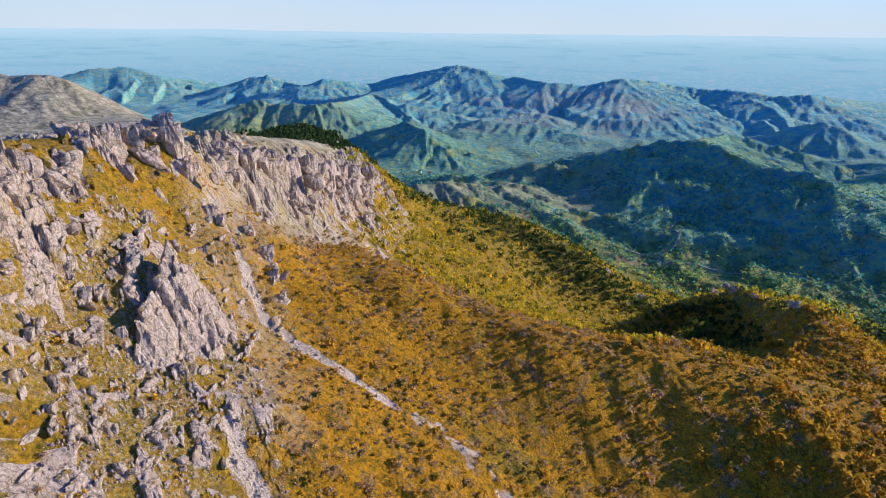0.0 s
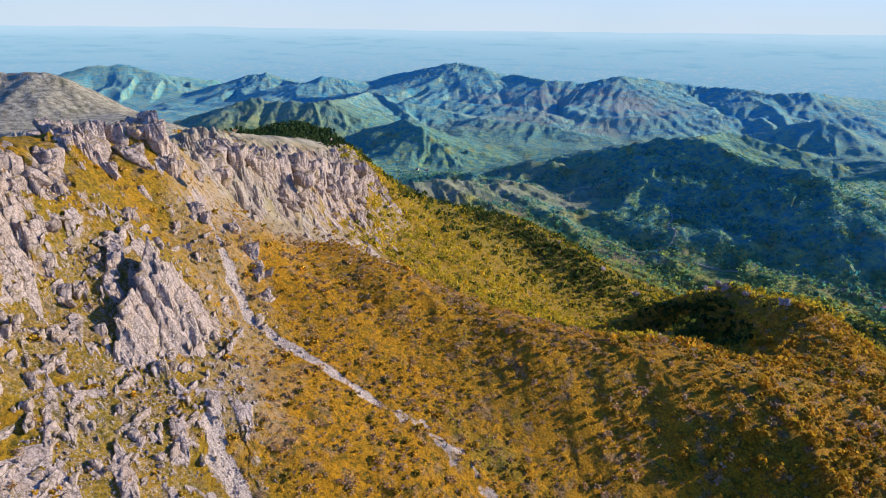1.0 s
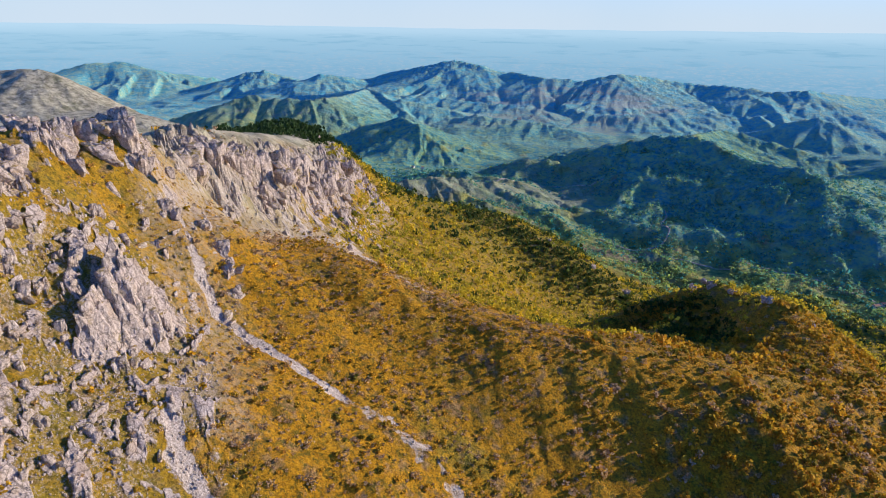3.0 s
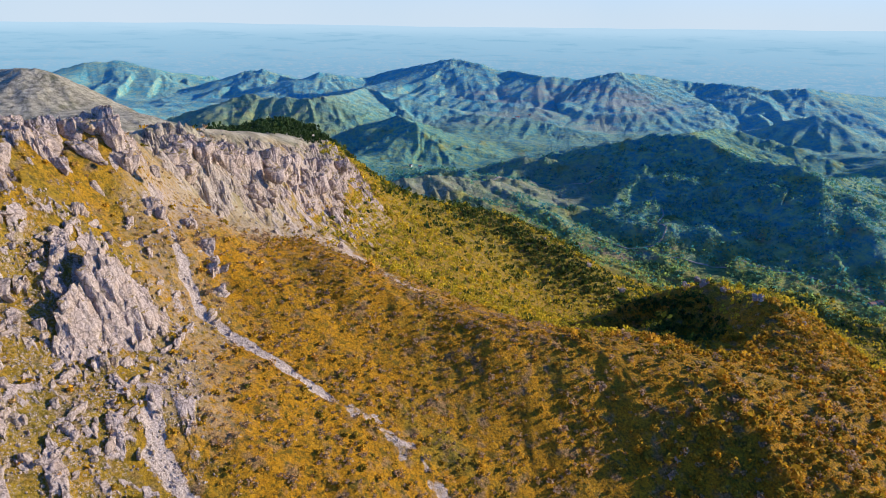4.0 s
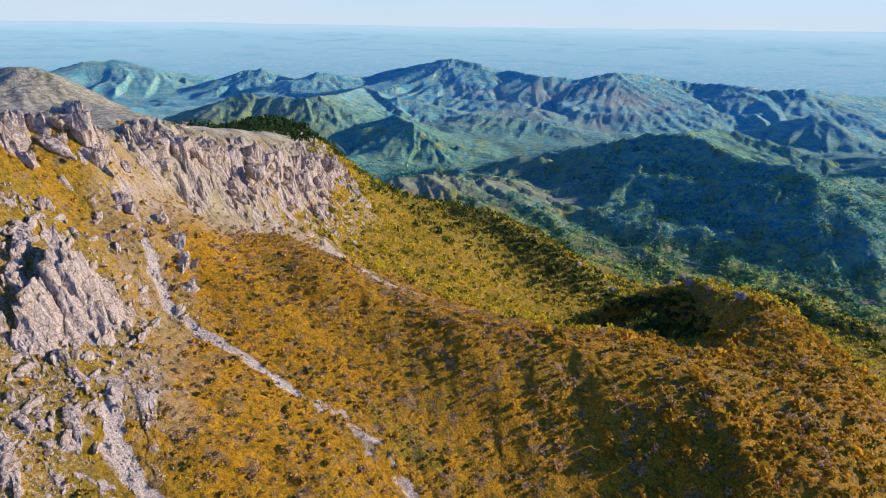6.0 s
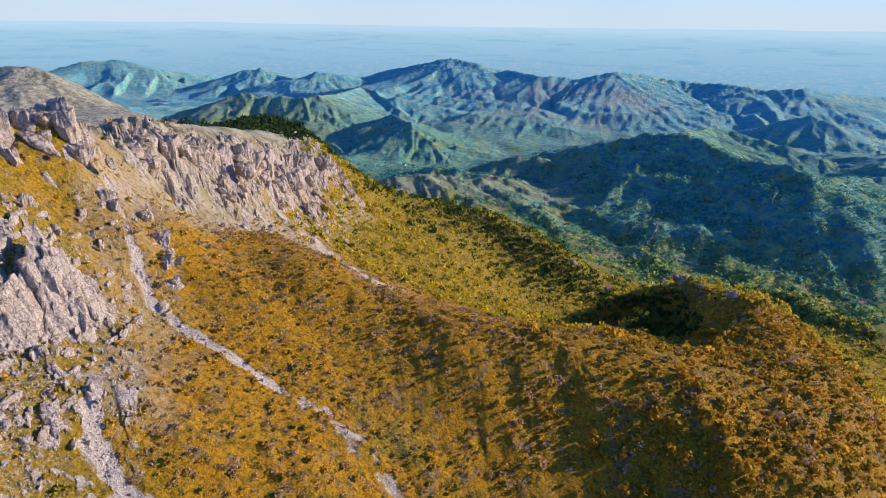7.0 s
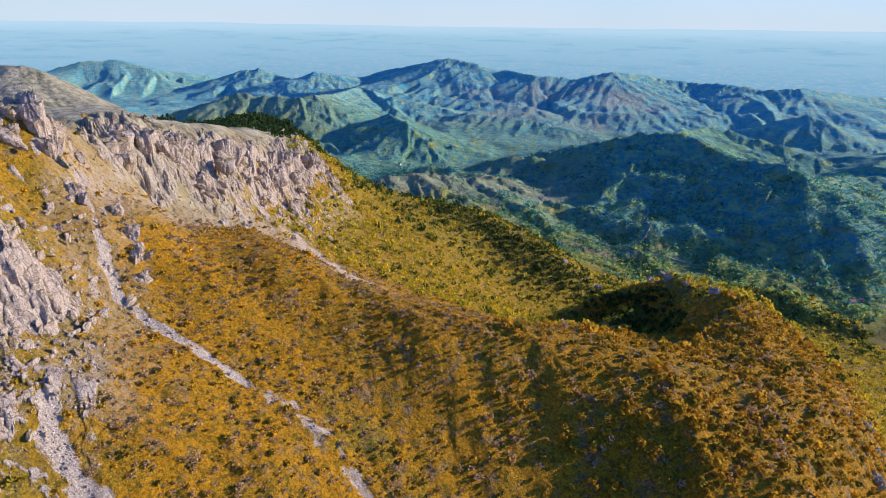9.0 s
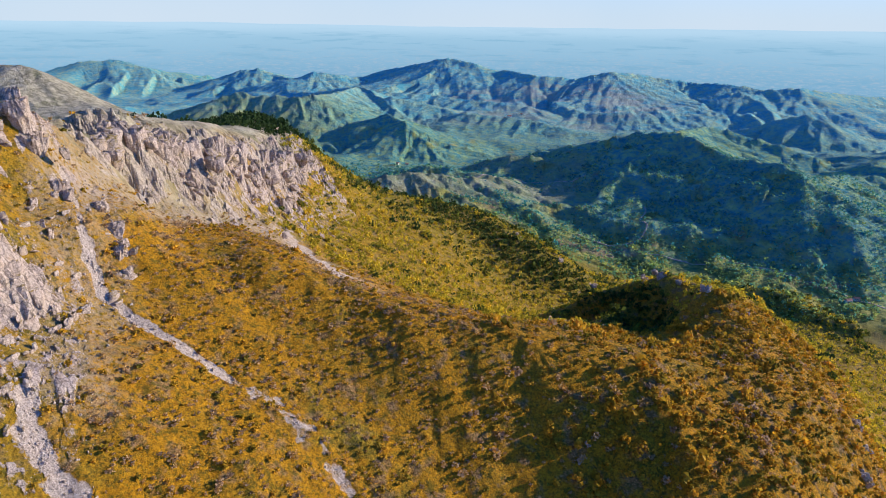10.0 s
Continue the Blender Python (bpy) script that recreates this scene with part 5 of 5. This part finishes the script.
def place_hillside_trees():
    """Bushes and small trees beyond the brow: golden on the sunny side, dark evergreens on the spur, and more to darken
    the shaded bowl.
    """
    def keep(x, y):
        hollow = 0.55 + 0.4 * smooth(-0.1, 0.3, fbm(x / 22, y / 22, 55, 3))
        side = smooth(-70, -40, x + 0.12 * (y - 350))
        dense = 1.0 * (1 - smooth(22, 50, distance_to([(50, 690), (110, 675), (180, 655), (240, 640)], x, y)))
        knoll = 1 - smooth(35, 80, distance_to(RELIEF["far_knoll"][:6], x, y) + 20 * fbm(x / 30, y / 30, 58, 3))
        dense = np.maximum(dense, 1 - smooth(16, 30, distance_to(BOWL, x, y)))
        return np.clip(side * hollow + dense, 0, 1) * open_ground(x, y) + 0.8 * knoll * (y > 520) + 0.45 * smooth(-112, -126, x) * (y < 620) * (1 - smooth(0.3, 0.7, rock_mask(x, y)))
    x, y, rng = scattered(31, (-250, 150, 600, 790), 4.6, keep)
    ok = (y > 340) | (x > 300)
    # extra evergreens added to deepen the shade in the bowl
    bx, by, _ = scattered(32, (150, 330, 240, 460), 2.6, lambda x, y: 0.5 * (distance_to(BOWL, x, y) < 24))
    x, y = np.concatenate([x[ok], bx]), np.concatenate([y[ok], by])
    n = len(x)
    z = height(x, y)
    s = rng.lognormal(0.42, 0.32, n)
    green = 0.12 + 0.85 * (1 - smooth(6, 26, distance_to([(50, 690), (110, 675), (180, 655), (240, 640)], x, y) + 16 * fbm(x / 25, y / 25, 57))) + 0.25 * smooth(520, 700, y)
    is_green = (rng.uniform(0, 1, n) < green) | (x < -90) | (distance_to(BOWL, x, y) < 24)
    tone = np.clip(rng.normal(0.5, 0.25, n) * np.where(x < -90, 0.3, 1.0), 0, 1)
    s = s * np.where(is_green & (y > 560), 1.45, 1.0)
    turn, tall = rng.uniform(0, 6.28, n), rng.uniform(0.8, 1.4, n)
    for flag, name, mat, label in ((True, "evergreen_trees", GREEN_LEAF, "small dark evergreen trees crowding the spur and packed in to darken the bowl"), (False, "hillside_bushes", OLIVE_LEAF, "yellow-green bushes over the far hillside")):
        i = np.where(is_green == flag)[0]
        many(name, TREE_SHAPES, x[i], y[i], z[i] - 0.1, turn[i], np.stack([s[i], s[i], s[i] * tall[i]], -1), tone[i], mat, label, "trees")


place_hillside_trees()


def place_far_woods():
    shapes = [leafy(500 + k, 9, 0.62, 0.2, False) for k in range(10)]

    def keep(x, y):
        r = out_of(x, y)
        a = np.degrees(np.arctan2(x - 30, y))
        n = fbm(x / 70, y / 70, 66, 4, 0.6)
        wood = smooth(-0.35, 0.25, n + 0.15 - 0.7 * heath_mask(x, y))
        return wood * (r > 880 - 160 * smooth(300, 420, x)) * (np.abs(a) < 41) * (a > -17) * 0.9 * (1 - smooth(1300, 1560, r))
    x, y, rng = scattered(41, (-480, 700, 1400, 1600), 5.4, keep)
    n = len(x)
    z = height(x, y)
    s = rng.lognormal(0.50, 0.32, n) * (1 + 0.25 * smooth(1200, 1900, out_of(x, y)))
    # tone set by distance: haze and shade of the dark hill put into its leaves
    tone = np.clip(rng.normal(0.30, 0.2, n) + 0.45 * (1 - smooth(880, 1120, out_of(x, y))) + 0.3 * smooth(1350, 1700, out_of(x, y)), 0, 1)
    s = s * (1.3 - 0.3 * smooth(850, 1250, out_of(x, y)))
    many("far_woods", shapes, x, y, z - 0.3, rng.uniform(0, 6.28, n), np.stack([s, s, s * rng.uniform(0.8, 1.3, n)], -1), tone, HAZE_LEAF, "woodland covering the lower hills, blue-green from painted haze", "woods")


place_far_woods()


# ---- tracks and farmsteads in the valley ----
def earth_material():
    m = Nodes("track_earth", 0.95, 0.1)
    return m.done(m.mix(m.ramp(m.noise(3, 4), 0.35, 0.65), (0.30, 0.24, 0.18), (0.46, 0.38, 0.30)), m.noise(1.5, 4), 0.2, 0.5)


EARTH = earth_material()
TRACKS = [
    [(300, 985), (345, 960), (385, 955), (412, 975), (432, 1010), (420, 1040), (445, 1065), (452, 1100)],
    [(405, 925), (470, 905), (540, 885), (600, 850), (640, 800), (690, 730)],
    [(60, 1190), (130, 1225), (200, 1280), (270, 1275), (330, 1255), (372, 1262)],
]


def build_track(line, wide):
    pts = np.array(along([(x, y, 0) for x, y in line], 6.0))[:, :2]
    for _ in range(6):
        pts[1:-1] = 0.25 * pts[:-2] + 0.5 * pts[1:-1] + 0.25 * pts[2:]
    d = np.gradient(pts, axis=0)
    d /= np.linalg.norm(d, axis=1)[:, None]
    side = np.stack([-d[:, 1], d[:, 0]], -1)
    rows = [pts + side * wide * k for k in (-0.5, -0.45, 0, 0.45, 0.5)]
    top = height(pts[:, 0], pts[:, 1]) + 1.0
    verts = np.stack([np.column_stack([r, top + (-2.5 if k in (0, 4) else 0.0)]) for k, r in enumerate(rows)], 1).reshape(-1, 3)
    me = mesh_from("track", verts, grid_faces(len(pts), 5))
    me.materials.append(EARTH)
    tagged(new("road", me), "pale winding earth track through the wooded valley", "track", kind="structure")


for line in TRACKS:
    build_track(line, 3.0)


def plain_material(name, colour, rough=0.85):
    m = Nodes(name, rough, 0.2)
    return m.done(m.mix(m.ramp(m.noise(1.5, 4), 0.3, 0.7), tuple(0.8 * v for v in colour), colour), m.noise(0.4, 3), 0.05, 0.4)


PLASTER, ROOF, PANE, TIMBER = plain_material("plaster", (0.72, 0.68, 0.60)), plain_material("roof_tiles", (0.36, 0.17, 0.11)), plain_material("window_glass", (0.05, 0.06, 0.07), 0.2), plain_material("door_timber", (0.16, 0.10, 0.06))


def box_mesh(name, size, at, mat):
    v = np.array([[x, y, z] for x in (-0.5, 0.5) for y in (-0.5, 0.5) for z in (0, 1)]) * size + at
    me = mesh_from(name, v, [[0, 1, 3, 2], [4, 6, 7, 5], [0, 4, 5, 1], [2, 3, 7, 6], [0, 2, 6, 4], [1, 5, 7, 3]], False)
    me.materials.append(mat)
    return new(name, me)


def farmhouse(x, y, z, turn, long, deep, tall):
    root = new("farmhouse")
    parts = [box_mesh("wall", (long, deep, tall + 3), (0, 0, -3), PLASTER)]
    o = 0.5
    v = np.array([(-long / 2 - o, -deep / 2 - o, tall), (long / 2 + o, -deep / 2 - o, tall), (long / 2 + o, deep / 2 + o, tall), (-long / 2 - o, deep / 2 + o, tall),
                  (-long / 2 - o, 0, tall + deep * 0.3), (long / 2 + o, 0, tall + deep * 0.3)], float)
    me = bpy.data.meshes.new("roof")
    me.from_pydata(v.tolist(), [], [(0, 1, 5, 4), (2, 3, 4, 5), (0, 4, 3), (1, 2, 5), (3, 2, 1, 0)])
    me.materials.append(ROOF)
    parts.append(new("roof", me))
    for k in range(3):
        parts.append(box_mesh("window", (1.2, 0.1, 1.4), ((k - 1) * long * 0.28, -deep / 2 - 0.03, 1.4), PANE))
    parts.append(box_mesh("door", (1.1, 0.12, 2.1), (long * 0.14, -deep / 2 - 0.03, 0.0), TIMBER))
    for p in parts:
        p.parent = root
    root.matrix_world = pose(x, y, z, 0, 0, turn)
    return tagged(root, "small pale plastered farmhouse with a tiled roof in the valley", "house", "farmhouses in the valley")


HOUSES = [(320, 2380, 20, 16, 9, 6), (300, 2345, -15, 10, 8, 4), (370, 2400, 5, 9, 7, 4), (250, 2320, 30, 9, 7, 4), (-35, 1500, 10, 8, 6, 4), (-60, 1512, -20, 7, 6, 4),
          (640, 760, 15, 9, 6, 4), (660, 772, -10, 7, 6, 3.5), (700, 2800, 0, 10, 8, 5), (735, 2815, 25, 9, 7, 5), (690, 2770, -20, 9, 7, 4)]
for x, y, turn, long, deep, tall in HOUSES:
    farmhouse(x, y, float(height(np.array([float(x)]), np.array([float(y)]))[0]) + 0.6, turn, long, deep, tall)
